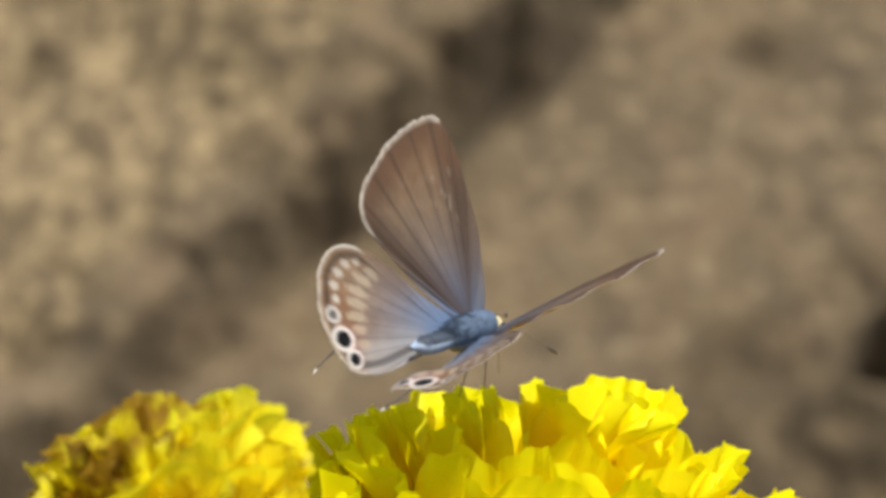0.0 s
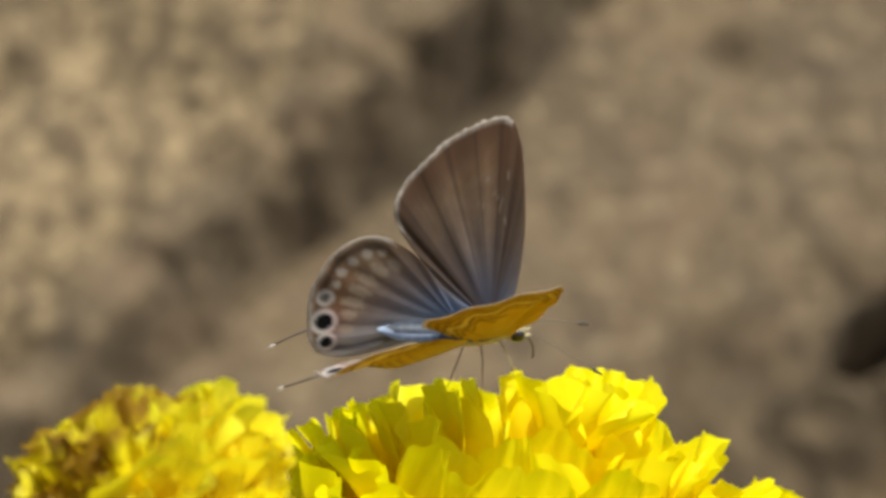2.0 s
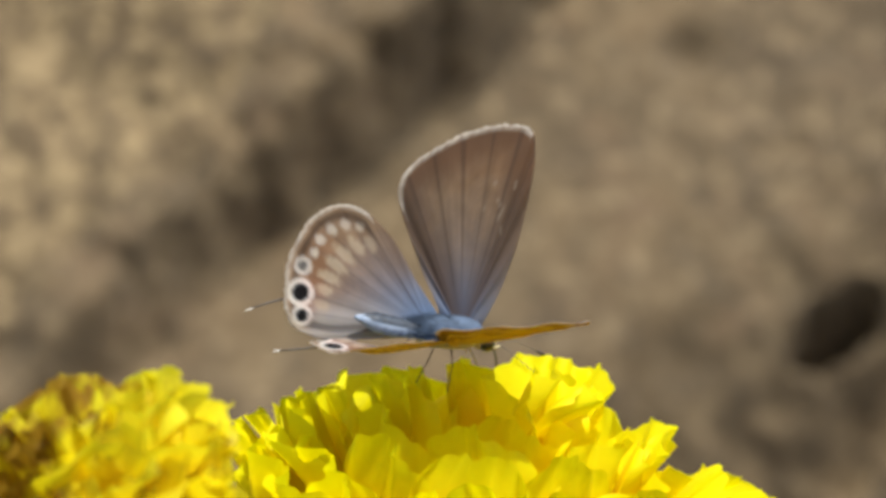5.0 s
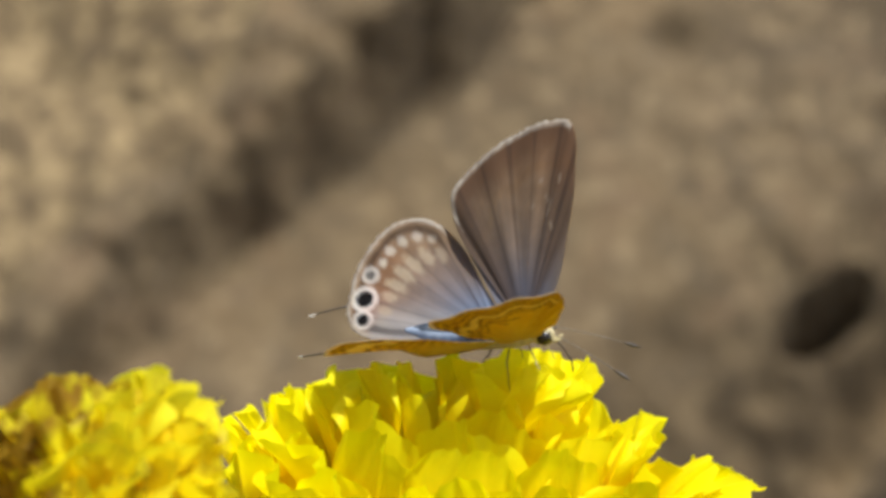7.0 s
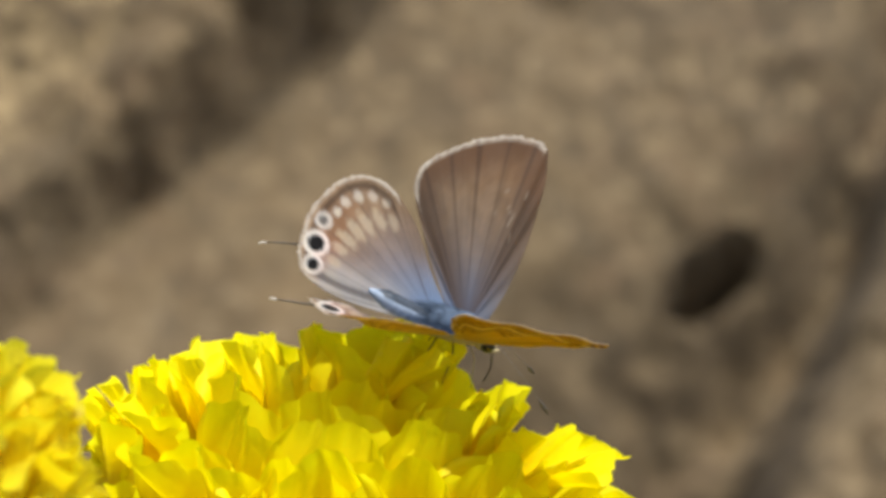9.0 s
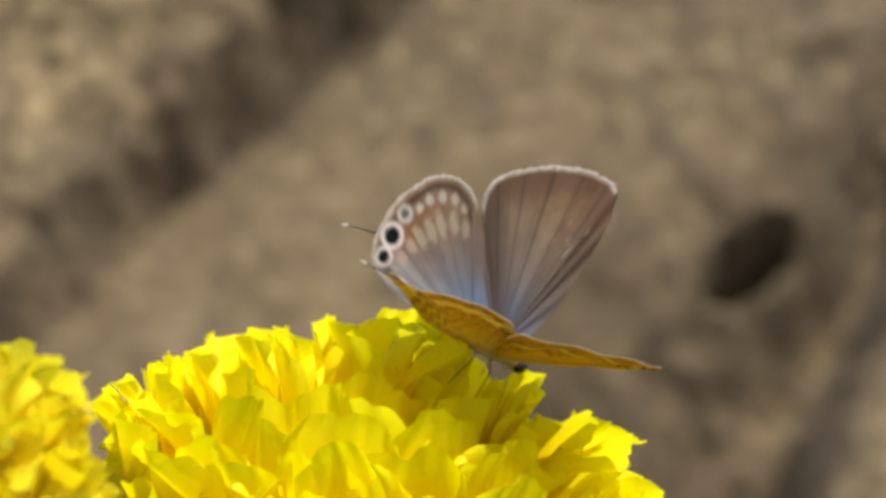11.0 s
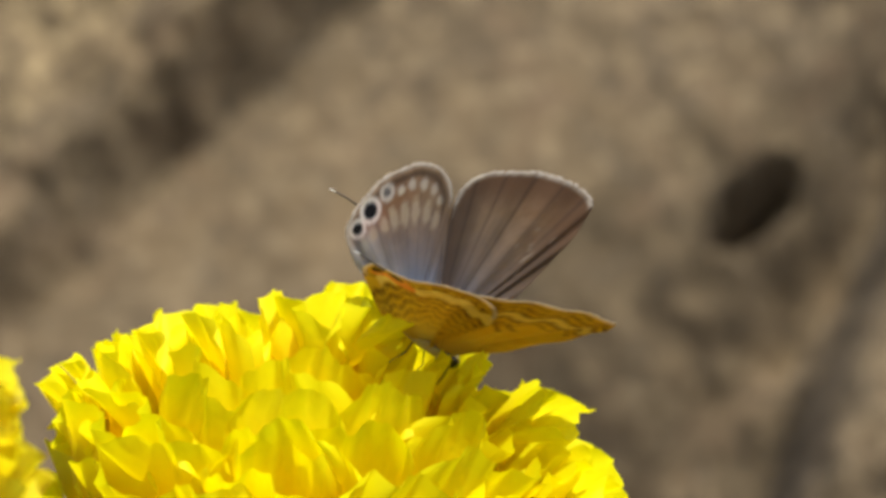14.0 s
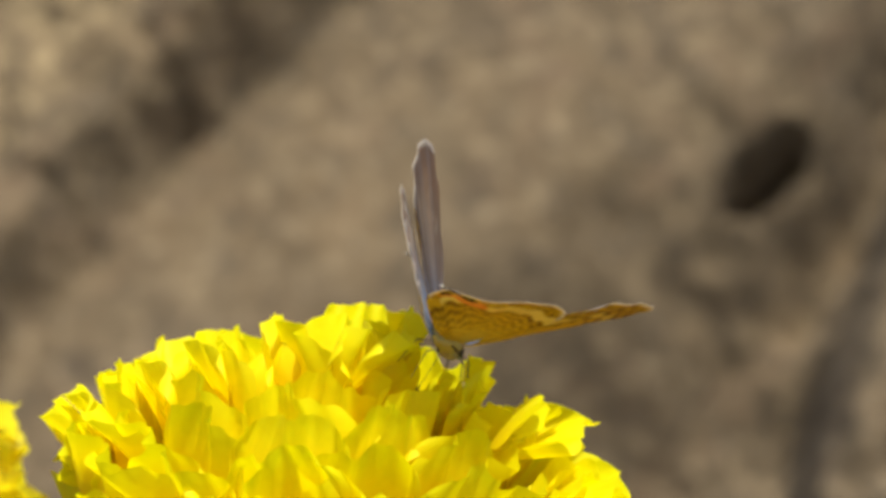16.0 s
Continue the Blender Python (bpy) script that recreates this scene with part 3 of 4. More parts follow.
    if kind == "fore":
        bands = ((0.85, 0.18, 0.7), (1.75, 0.26, 0.9), (2.65, 0.24, 1.0), (4.05, 0.24, 1.0), (4.9, 0.18, 0.7))
        low = lay(low, (0.84, 0.62, 0.10), 0.8 * smooth01(0.75, 0.45, np.abs(depth - 3.35)) * ends)
    else:
        bands = ((0.75, 0.18, 0.7), (1.45, 0.22, 0.9), (3.35, 0.24, 1.0), (4.15, 0.20, 0.8), (5.0, 0.20, 0.7), (5.9, 0.18, 0.55), (6.9, 0.16, 0.4), (7.9, 0.15, 0.3))
        low = lay(low, (0.86, 0.66, 0.14), 0.85 * smooth01(0.75, 0.40, np.abs(depth - 2.35)) * (a > 0.15) * (a < 0.75))
    for at_, wide, much in bands:
        low = lay(low, (0.20, 0.085, 0.008), much * (0.70 + 0.9 * fine) * smooth01(wide + 0.18, wide - 0.05, np.abs(depth - at_)) * ends)
    if kind == "fore":
        # a double bar in the middle of the wing
        for x, y, turn in ((-0.9, 8.3, 0.5), (-1.7, 7.6, 0.5)):
            u, v = p[:, 0] - x, p[:, 1] - y
            across, along = u * math.sin(turn) + v * math.cos(turn), u * math.cos(turn) - v * math.sin(turn)
            low = lay(low, (0.20, 0.085, 0.008), 0.8 * smooth01(0.28, 0.12, np.abs(across)) * smooth01(1.0, 0.7, np.abs(along)))
    else:
        for x, y, r in ((-10.3, 1.8, 1.35), (-10.5, 0.1, 0.75)):
            low = lay(low, (0.75, 0.27, 0.03), smooth01(r, r - 0.25, np.hypot(p[:, 0] - x - 0.3, p[:, 1] - y)))
    low = lay(low, (0.42, 0.30, 0.05), 0.5 * np.exp(-(far / 3.0) ** 2))
    for x, y, r, ring in (SPOTS if kind == "hind" else ()):
        d = np.hypot(p[:, 0] - x, p[:, 1] - y)
        dim = 1.0 if r > 0.4 else 0.75
        up = lay(up, (0.80, 0.79, 0.78), dim * smooth01(ring + 0.12, ring - 0.06, d))
        up = lay(up, (0.010, 0.009, 0.010), dim * smooth01(r + 0.10, r - 0.08, d))
        if r > 0.4:
            low = lay(low, (0.012, 0.02, 0.014), smooth01(1.0 * r + 0.05, 1.0 * r - 0.15, d))
    margin = (a > (0.36 if kind == "fore" else 0.22)) & (a < (0.76 if kind == "fore" else 0.80))
    fringe = margin * smooth01(0.42, 0.22, edge)
    dashes = 0.55 + 0.45 * smooth01(-0.25, 0.15, fine)
    up = lay(up, (0.58, 0.54, 0.48), fringe * dashes)
    low = lay(low, (0.70, 0.62, 0.50), fringe * 0.6)
    return up, low


def wing_mesh(kind, side, nu=150, nv=46):
    """A thin, softly pleated wing with an upper and an under side; root at the origin, u forward, v outward."""
    rim_line = spline(FORE if kind == "fore" else HIND, nu)
    rng = random.Random(3 if kind == "fore" else 4)
    jag = np.array([rng.uniform(-1, 1) for _ in range(nu)])
    ss = np.linspace(0.02, 1, nv) ** 0.85
    a = np.repeat(np.linspace(0, 1, nu)[None, :], nv, 0).ravel()
    s = np.repeat(ss[:, None], nu, 1).ravel()
    p = (ss[:, None, None] * rim_line[None, :, :])
    p[-1] *= (1 + 0.006 * jag)[:, None]
    p = p.reshape(-1, 2)
    reach = np.linalg.norm(rim_line, axis=1)
    edge = np.min(np.linalg.norm(p[:, None, :] - rim_line[None, ::2, :], axis=2), axis=1)
    # the outer margin, carried on straight past its ends: the bands of the under side run along it
    span = (int(0.42 * nu), int(0.72 * nu)) if kind == "fore" else (int(0.31 * nu), int(0.74 * nu))
    first, last = rim_line[span[0]], rim_line[span[1]]
    ahead, behind = first - rim_line[span[0] + 6], last - rim_line[span[1] - 6]
    steps = np.linspace(0.2, 9.0, 36)[:, None]
    line = np.vstack([first + steps[::-1] * ahead / np.linalg.norm(ahead), rim_line[span[0]:span[1] + 1], last + steps * behind / np.linalg.norm(behind)])
    outer = np.min(np.linalg.norm(p[:, None, :] - line[None, :, :], axis=2), axis=1)
    up, low = wing_colours(kind, side, p, s, a, edge, outer)
    pleat = (0.09 if kind == "fore" else 0.03) * np.sin(a * 2 * math.pi * 9) * smooth01(0.1, 0.5, s)
    camber = -0.030 * (p[:, 1] / 4.0) ** 2 + 0.10 * np.sin(p[:, 0] * 0.45)
    z = pleat + camber
    if kind == "hind":
        # the lobe by the tail is turned up along the body
        z = z + (0.3 if side > 0 else 1.2) * smooth01(3.6, -0.2, p[:, 1]) * smooth01(-5.0, -9.0, p[:, 0])
    n = len(p)
    thick = 0.055 * (1 - 0.7 * s)
    verts = [(x * MM, side * y * MM, (k + t) * MM) for (x, y), k, t in zip(p, z, thick)]
    verts += [(x * MM, side * y * MM, (k - t) * MM) for (x, y), k, t in zip(p, z, thick)]
    faces, mats = [], []
    for i in range(nv - 1):
        for j in range(nu - 1):
            q = i * nu + j
            f = (q, q + 1, q + nu + 1, q + nu)
            faces.append(f if side < 0 else f[::-1])
            mats.append(0)
            g = tuple(v + n for v in f)
            faces.append(g[::-1] if side < 0 else g)
            mats.append(1)
    for j in range(nu - 1):
        q = (nv - 1) * nu + j
        f = (q, q + 1, q + 1 + n, q + n)
        faces.append(f if side < 0 else f[::-1])
        mats.append(0)
    name = "forewing" if kind == "fore" else "hindwing"
    me = mesh_of(name, verts, faces, WING_TOP)
    me.materials.append(WING_LOW)
    me.polygons.foreach_set("material_index", mats)
    tint = me.attributes.new("tint", "FLOAT_COLOR", "POINT")
    tint.data.foreach_set("color", np.hstack([np.vstack([up, low]), np.ones((2 * n, 1))]).ravel())
    return me


def build_butterfly():
    fly = tagged(new("butterfly"), "small blue-grey butterfly with tailed eyespotted hindwings, on the marigold", "butterfly")
    sc = lambda vs: [(x * MM, y * MM, z * MM) for x, y, z in vs]
    vs, fs = blob([(2.5, 0.5, 0.55, 0.1), (2.1, 0.9, 0.95, 0.1), (1.2, 1.2, 1.2, 0.1), (0.0, 1.3, 1.25, 0.1), (-1.2, 1.2, 1.2, 0.1), (-2.0, 1.0, 1.1, 0.0), (-2.4, 0.7, 0.8, 0.0)], 24, 0.03, 1)
    me = mesh_of("thorax", sc(vs), fs, FUR)
    me.materials.append(CREAM)
    me.polygons.foreach_set("material_index", [1 if sum(vs[i][2] for i in f) / len(f) < 0.1 else 0 for f in fs])
    part("thorax", me, fly)
    # fur on the thorax
    rng = random.Random(8)
    vs, fs = [], []
    for _ in range(900):
        a, x = rng.uniform(0.1, 3.04), rng.uniform(-2.6, 2.2)
        r = 1.22 * math.sqrt(max(0.05, 1 - (x / 2.9) ** 2))
        b = Vector((x, r * math.cos(a), r * math.sin(a)))
        t = b * rng.uniform(1.08, 1.38) + Vector((-rng.uniform(0.4, 1.4), 0, 0))
        w = Vector((rng.uniform(-1, 1), rng.uniform(-1, 1), rng.uniform(-1, 1))).normalized() * 0.045
        k = len(vs)
        vs += [b + w, b - w, b + w.cross(b.normalized()), t]
        fs += [(k, k + 1, k + 3), (k + 1, k + 2, k + 3), (k + 2, k, k + 3)]
    tagged(part("thorax_hair", mesh_of("thorax_hair", sc(vs), fs, FUR), fly, None, "fine blue-grey hair"), kind="stuff")
    # abdomen in rings, slate along the top, pale below
    rings = []
    for k in range(25):
        t = k / 24
        r = (0.60 + 0.18 * math.sin(t * math.pi)) * (1 - 0.75 * max(0, t - 0.72) / 0.28) * (1 - 0.05 * (k % 3 == 0))
        rings.append((-2.0 - 5.6 * t, r, r, 0.15 + 1.0 * t ** 1.5))
    vs, fs = blob(rings, 20, 0.02, 2)
    me = mesh_of("abdomen", sc(vs), fs, PALE)
    me.materials.append(BACK)
    me.polygons.foreach_set("material_index", [1 if sum(vs[i][2] for i in f) / len(f) > 0.55 + 1.0 * max(0.0, (-2.0 - sum(vs[i][0] for i in f) / len(f)) / 5.6) ** 1.5 else 0 for f in fs])
    part("abdomen", me, fly)
    vs, fs = blob([(3.6, 0.25, 0.3, -0.55), (3.4, 0.65, 0.6, -0.5), (2.9, 0.9, 0.75, -0.45), (2.3, 0.85, 0.75, -0.35), (1.8, 0.6, 0.6, -0.2)], 18, 0.02, 3)
    part("head", mesh_of("head", sc(vs), fs, CREAM), fly)
    for sd in (-1, 1):
        vs, fs = blob([(-0.62, 0.05, 0.1, 0), (-0.5, 0.22, 0.36, 0), (-0.2, 0.34, 0.55, 0), (0.15, 0.34, 0.56, 0), (0.45, 0.22, 0.38, 0), (0.58, 0.05, 0.1, 0)], 16)
        part("eye", mesh_of("eye", sc([(x + 2.95, y + sd * 0.72, z - 0.42) for x, y, z in vs]), fs, EYE), fly, None, "dark oval eye")
        vs, fs = tube([(3.2, sd * 0.25, -0.85), (3.7, sd * 0.28, -0.92), (4.15, sd * 0.3, -0.75)], [0.16, 0.15, 0.05], 8)
        part("palp", mesh_of("palp", sc(vs), fs, CREAM), fly)
        # antenna: banded shaft and a club
        root, out = Vector((3.3, sd * 0.4, 0.0)), Vector((0.80, sd * 0.30, -0.42)).normalized()
        pts = [root + out * d + Vector((0, 0, -0.012 * d * d)) for d in np.linspace(0, 5.8, 26)]
        vs, fs = tube(pts, [0.034 if k % 2 else 0.028 for k in range(26)], 6)
        me = mesh_of("antenna", sc(vs), fs, DARK)
        me.materials.append(GREYISH)
        me.polygons.foreach_set("material_index", [(f // 6) % 2 if f < 150 else 0 for f in range(len(fs))])
        ant = part("antenna", me, fly)
        pts = [root + out * d + Vector((0, 0, -0.012 * d * d)) for d in np.linspace(5.7, 7.0, 7)]
        vs, fs = tube(pts, [0.05, 0.09, 0.13, 0.15, 0.13, 0.09, 0.04], 8)
        part("antenna_club", mesh_of("antenna_club", sc(vs), fs, DARK), ant, None, "dark club")
        for x, fx, fy in ((1.6, 2.6, 2.2), (0.2, 0.0, 2.9), (-1.1, -2.6, 2.6)):
            hip, knee, ankle, toe = Vector((x, sd * 0.6, -0.8)), Vector((x + 0.45 * (fx - x), sd * fy * 0.7, -1.3)), Vector((x + 0.8 * (fx - x), sd * fy * 0.85, -2.6)), Vector((fx, sd * fy * 0.95, -3.5))
            vs, fs = tube([hip, knee, ankle, toe], [0.07, 0.055, 0.042, 0.026], 7)
            part("leg", mesh_of("leg", sc(vs), fs, CREAM if x > 1 else LEG), fly, None, "cream foreleg" if x > 1 else "")
    pts = [Vector((3.5 + 0.9 * math.sin(k * 0.16), 0, -0.8 - 0.24 * k)) for k in range(14)]
    vs, fs = tube(pts, [0.07] * 13 + [0.03], 6)
    part("proboscis", mesh_of("proboscis", sc(vs), fs, DARK), fly)
    wings = {}
    for word, sd in (("left", 1), ("right", -1)):
        for kind in ("fore", "hind"):
            w = part(kind + "wing", wing_mesh(kind, sd), fly, None, "blue-dusted brown forewing with a pale fringe" if kind == "fore" else "brown hindwing with black eyespots ringed white")
            wings[word, kind] = w
            if kind == "hind":
                up = 0.2 if sd > 0 else 0.8
                pts = [(-11.8, sd * 1.15, up), (-12.7, sd * 0.85, up), (-13.6, sd * 0.5, up + 0.05), (-14.5, sd * 0.1, up + 0.1)]
                vs, fs = tube(pts, [0.10, 0.075, 0.07, 0.05], 6)
                tail = part("tail", mesh_of("tail", sc(vs), fs, DARK), w, None, "thin dark tail with a white tip")
                vs, fs = tube([(-14.4, sd * 0.14, up + 0.1), (-14.7, sd * 0.0, up + 0.1), (-15.0, sd * -0.15, up + 0.1)], [0.05, 0.065, 0.02], 6)
                part("tail_tip", mesh_of("tail_tip", sc(vs), fs, WHITE), w, None, "white tip")
    return fly, wings


butterfly, wings = build_butterfly()


# ---- what moves ----
def stance(x, y, z, yaw, pitch, roll):
    return pose(x * MM, y * MM, z * MM, roll, -pitch, yaw)


def hinge(kind, sd, lift, sweep, twist):
    x, z = (1.2, -0.4) if kind == "fore" else (-1.0, -0.5)
    return pose(x * MM, sd * 0.8 * MM, z * MM, sd * lift) @ pose(0, 0, 0, 0, twist) @ pose(0, 0, 0, 0, 0, sd * sweep)


def motions():
    walk(butterfly, [
        (0.0, stance(-14.49, -1.89, -1.88, 52.67, 10.98, 28.21)),
        (0.2, stance(-13.41, -1.82, -1.56, 45.19, 15.90, 30.69)),
        (0.5, stance(-13.00, -1.80, -2.05, 41.99, 9.78, 26.09)),
        (0.7, stance(-13.06, -1.50, -2.46, 31.98, 12.13, 19.94)),
        (1.0, stance(-13.12, -1.15, -2.87, 25.31, 16.85, 21.64)),
        (1.2, stance(-12.65, -0.99, -2.58, 16.09, 9.24, 30.91)),
        (1.5, stance(-12.35, -0.76, -2.93, 2.95, 5.95, 38.92)),
        (1.7, stance(-12.47, -0.52, -2.82, 3.03, 4.95, 32.23)),
        (2.0, stance(-12.47, -0.10, -2.59, 10.56, 6.21, 38.56)),
        (2.2, stance(-12.41, -0.11, -3.39, 1.21, 9.31, 26.78)),
        (2.5, stance(-12.27, 0.11, -3.11, 5.11, 3.84, 30.19)),
        (2.7, stance(-14.25, -0.39, -2.61, 27.86, 9.85, 35.04)),
        (3.0, stance(-11.13, -0.79, -3.48, 15.84, 9.80, 42.28)),
        (3.2, stance(-11.51, -0.67, -4.10, 20.91, 5.99, 35.41)),
        (3.5, stance(-9.91, -0.38, -3.87, 6.02, 5.88, 40.91)),
        (3.7, stance(-11.32, -0.11, -3.30, 31.83, -6.02, 41.58)),
        (4.0, stance(-8.86, 0.46, -4.41, 11.10, -1.12, 34.20)),
        (4.2, stance(-10.80, 0.30, -3.79, 25.78, -4.02, 37.01)),
        (6.3, stance(-7.44, 0.69, -4.15, 4.18, -0.59, 12.62)),
        (6.5, stance(-6.59, 0.70, -4.37, 8.27, -9.42, 14.82)),
        (6.7, stance(-7.31, 0.73, -4.38, 4.62, -2.13, 18.64)),
        (6.8, stance(-7.22, 0.77, -3.98, 4.64, 1.05, 22.23)),
        (6.9, stance(-6.29, 0.79, -4.09, 2.83, 4.15, 24.32)),
        (7.0, stance(-5.46, 0.82, -4.21, -13.55, 8.38, 19.49)),
        (7.1, stance(-3.02, 1.07, -4.33, -5.00, -5.59, 12.81)),
        (7.2, stance(-2.34, 1.23, -5.26, -0.16, -7.31, 10.52)),
        (7.3, stance(-2.33, 1.48, -5.20, 10.74, -4.78, 6.89)),
        (7.5, stance(-1.96, 1.94, -5.77, 17.44, -9.36, 2.30)),
        (7.7, stance(-1.05, 1.39, -5.37, 23.94, -9.97, 9.90)),
        (8.0, stance(-1.08, 0.57, -5.88, 30.29, -14.29, 20.42)),
        (8.2, stance(-1.05, 0.49, -5.57, 28.90, -8.50, 25.66)),
        (8.5, stance(-0.90, 0.35, -5.82, 36.96, -12.66, 33.25)),
        (8.7, stance(-0.58, 0.20, -5.23, 27.24, -9.92, 29.89)),
        (9.0, stance(0.78, -0.04, -5.83, 21.56, -17.30, 28.33)),
        (9.2, stance(2.25, -0.04, -5.61, 20.93, -23.26, 24.77)),
        (11.3, stance(2.58, 0.15, -8.54, 42.59, -29.61, 32.95)),
        (11.5, stance(1.99, 0.14, -8.86, 49.21, -33.28, 36.58)),
        (11.8, stance(2.49, 0.26, -9.03, 38.30, -31.16, 22.66)),
        (12.0, stance(2.99, 0.31, -9.34, 37.89, -44.38, 10.95)),
        (12.2, stance(3.29, 0.28, -10.00, 41.92, -45.62, 16.02)),
        (12.5, stance(2.20, 0.32, -9.20, 40.66, -37.11, 25.12)),
        (12.7, stance(2.67, 0.15, -9.16, 40.24, -32.36, 32.83)),
        (13.0, stance(1.98, -0.10, -8.94, 45.33, -32.39, 45.89)),
        (13.2, stance(2.19, 0.40, -9.28, 36.96, -30.95, 32.59)),
        (13.4, stance(2.93, 0.93, -9.31, 41.99, -37.67, 19.78)),
        (13.5, stance(2.92, 1.18, -9.85, 40.17, -45.31, 8.29)),
        (13.7, stance(3.51, 0.96, -10.24, 46.50, -48.16, 23.73)),
        (14.0, stance(1.85, 0.69, -9.54, 43.36, -35.11, 44.53)),
        (14.2, stance(1.64, 0.69, -9.37, 43.52, -35.64, 40.46)),
        (14.5, stance(1.47, 0.78, -7.33, 43.49, -20.47, 28.29)),
        (14.6, stance(3.09, 0.86, -6.97, 54.11, -10.27, 19.79)),
        (14.7, stance(2.02, 0.91, -7.70, 60.91, -11.23, 10.52)),
        (14.9, stance(4.95, 0.62, -8.02, 60.08, -4.28, 13.07)),
        (15.0, stance(4.66, 0.59, -7.81, 65.86, -13.54, 17.56)),
        (15.1, stance(5.79, 0.18, -8.05, 63.24, -13.53, 19.69)),
        (15.2, stance(4.04, -0.12, -7.87, 81.19, -13.58, 27.56)),
        (15.3, stance(2.53, 0.15, -7.18, 79.30, -15.05, 15.95)),
        (15.5, stance(2.22, 0.65, -6.94, 99.29, -5.84, 19.48)),
        (15.8, stance(2.41, 0.44, -6.98, 98.33, -7.05, 22.84)),
        (16.0, stance(3.23, 0.34, -8.20, 85.94, -22.94, 21.90)),
    ])
    walk(wings["left", "fore"], [
        (0.0, hinge("fore", 1, 37.9, -9.2, -11.3)),
        (0.2, hinge("fore", 1, 41.6, -8.9, -12.1)),
        (0.5, hinge("fore", 1, 42.0, -10.1, -11.4)),
        (0.7, hinge("fore", 1, 46.3, -9.1, -8.5)),
        (1.0, hinge("fore", 1, 50.2, -6.8, -7.1)),
        (1.2, hinge("fore", 1, 57.0, -4.7, -10.2)),
        (1.5, hinge("fore", 1, 59.8, -2.0, -13.7)),
        (1.7, hinge("fore", 1, 61.5, -2.7, -7.6)),
        (2.0, hinge("fore", 1, 64.1, 0.1, 1.7)),
        (2.2, hinge("fore", 1, 62.8, -1.8, -4.9)),
        (2.5, hinge("fore", 1, 74.3, -0.5, -15.7)),
        (2.7, hinge("fore", 1, 63.3, -6.8, -12.6)),
        (3.0, hinge("fore", 1, 43.0, -7.8, 0.7)),
        (3.2, hinge("fore", 1, 58.1, -7.0, -9.5)),
        (3.5, hinge("fore", 1, 56.5, -2.0, -9.7)),
        (3.7, hinge("fore", 1, 57.9, -9.9, -5.4)),
        (4.0, hinge("fore", 1, 46.9, -5.7, 3.9)),
        (4.2, hinge("fore", 1, 57.6, -10.1, -5.1)),
        (6.3, hinge("fore", 1, 49.5, -5.0, 3.3)),
        (6.5, hinge("fore", 1, 53.1, -4.8, 4.3)),
        (6.7, hinge("fore", 1, 52.2, -6.9, -0.7)),
        (6.8, hinge("fore", 1, 52.1, -8.0, -2.3)),
        (6.9, hinge("fore", 1, 54.2, -8.0, -4.0)),
        (7.0, hinge("fore", 1, 55.0, -8.4, -7.0)),
        (7.1, hinge("fore", 1, 49.4, -9.8, -5.6)),
        (7.2, hinge("fore", 1, 53.0, -11.6, -3.2)),
        (7.3, hinge("fore", 1, 54.7, -14.5, -2.0)),
        (7.5, hinge("fore", 1, 69.3, -9.3, 1.1)),
        (7.7, hinge("fore", 1, 59.0, -14.0, -3.2)),
        (8.0, hinge("fore", 1, 54.5, -8.0, -4.8)),
        (8.2, hinge("fore", 1, 46.1, -10.0, -6.0)),
        (8.5, hinge("fore", 1, 43.2, -9.6, -5.1)),
        (8.7, hinge("fore", 1, 38.6, -10.1, -6.1)),
        (9.0, hinge("fore", 1, 44.4, -7.2, -4.1)),
        (9.2, hinge("fore", 1, 38.6, -10.8, -5.2)),
        (11.3, hinge("fore", 1, 60.1, -10.8, -11.2)),
        (11.5, hinge("fore", 1, 63.3, -11.0, -7.9)),
        (11.8, hinge("fore", 1, 67.5, -9.8, -7.2)),
        (12.0, hinge("fore", 1, 75.4, -10.6, -4.8)),
        (12.2, hinge("fore", 1, 72.8, -11.9, -7.3)),
        (12.5, hinge("fore", 1, 65.4, -12.3, -3.5)),
        (12.7, hinge("fore", 1, 55.4, -12.4, -6.4)),
        (13.0, hinge("fore", 1, 52.0, -12.4, -7.8)),
        (13.2, hinge("fore", 1, 61.5, -11.6, -8.8)),
        (13.4, hinge("fore", 1, 75.8, -13.5, -8.3)),
        (13.5, hinge("fore", 1, 83.9, -13.5, -7.5)),
        (13.7, hinge("fore", 1, 73.6, -15.3, -8.3)),
        (14.0, hinge("fore", 1, 63.8, -9.0, -9.3)),
        (14.2, hinge("fore", 1, 66.4, -9.3, -9.9)),
        (14.5, hinge("fore", 1, 64.8, -3.4, -9.1)),
        (14.6, hinge("fore", 1, 69.3, -6.2, -8.4)),
        (14.7, hinge("fore", 1, 82.0, -8.1, -7.0)),
        (14.9, hinge("fore", 1, 77.2, -10.9, -7.2)),
        (15.0, hinge("fore", 1, 75.5, -7.7, -7.0)),
        (15.1, hinge("fore", 1, 69.8, -7.4, -4.9)),
        (15.2, hinge("fore", 1, 61.7, -0.8, -3.8)),
        (15.3, hinge("fore", 1, 59.9, -7.2, -3.3)),
        (15.5, hinge("fore", 1, 67.3, -14.6, -6.4)),
        (15.8, hinge("fore", 1, 71.1, -12.3, -2.9)),
        (16.0, hinge("fore", 1, 68.4, -2.5, -4.8)),
    ])
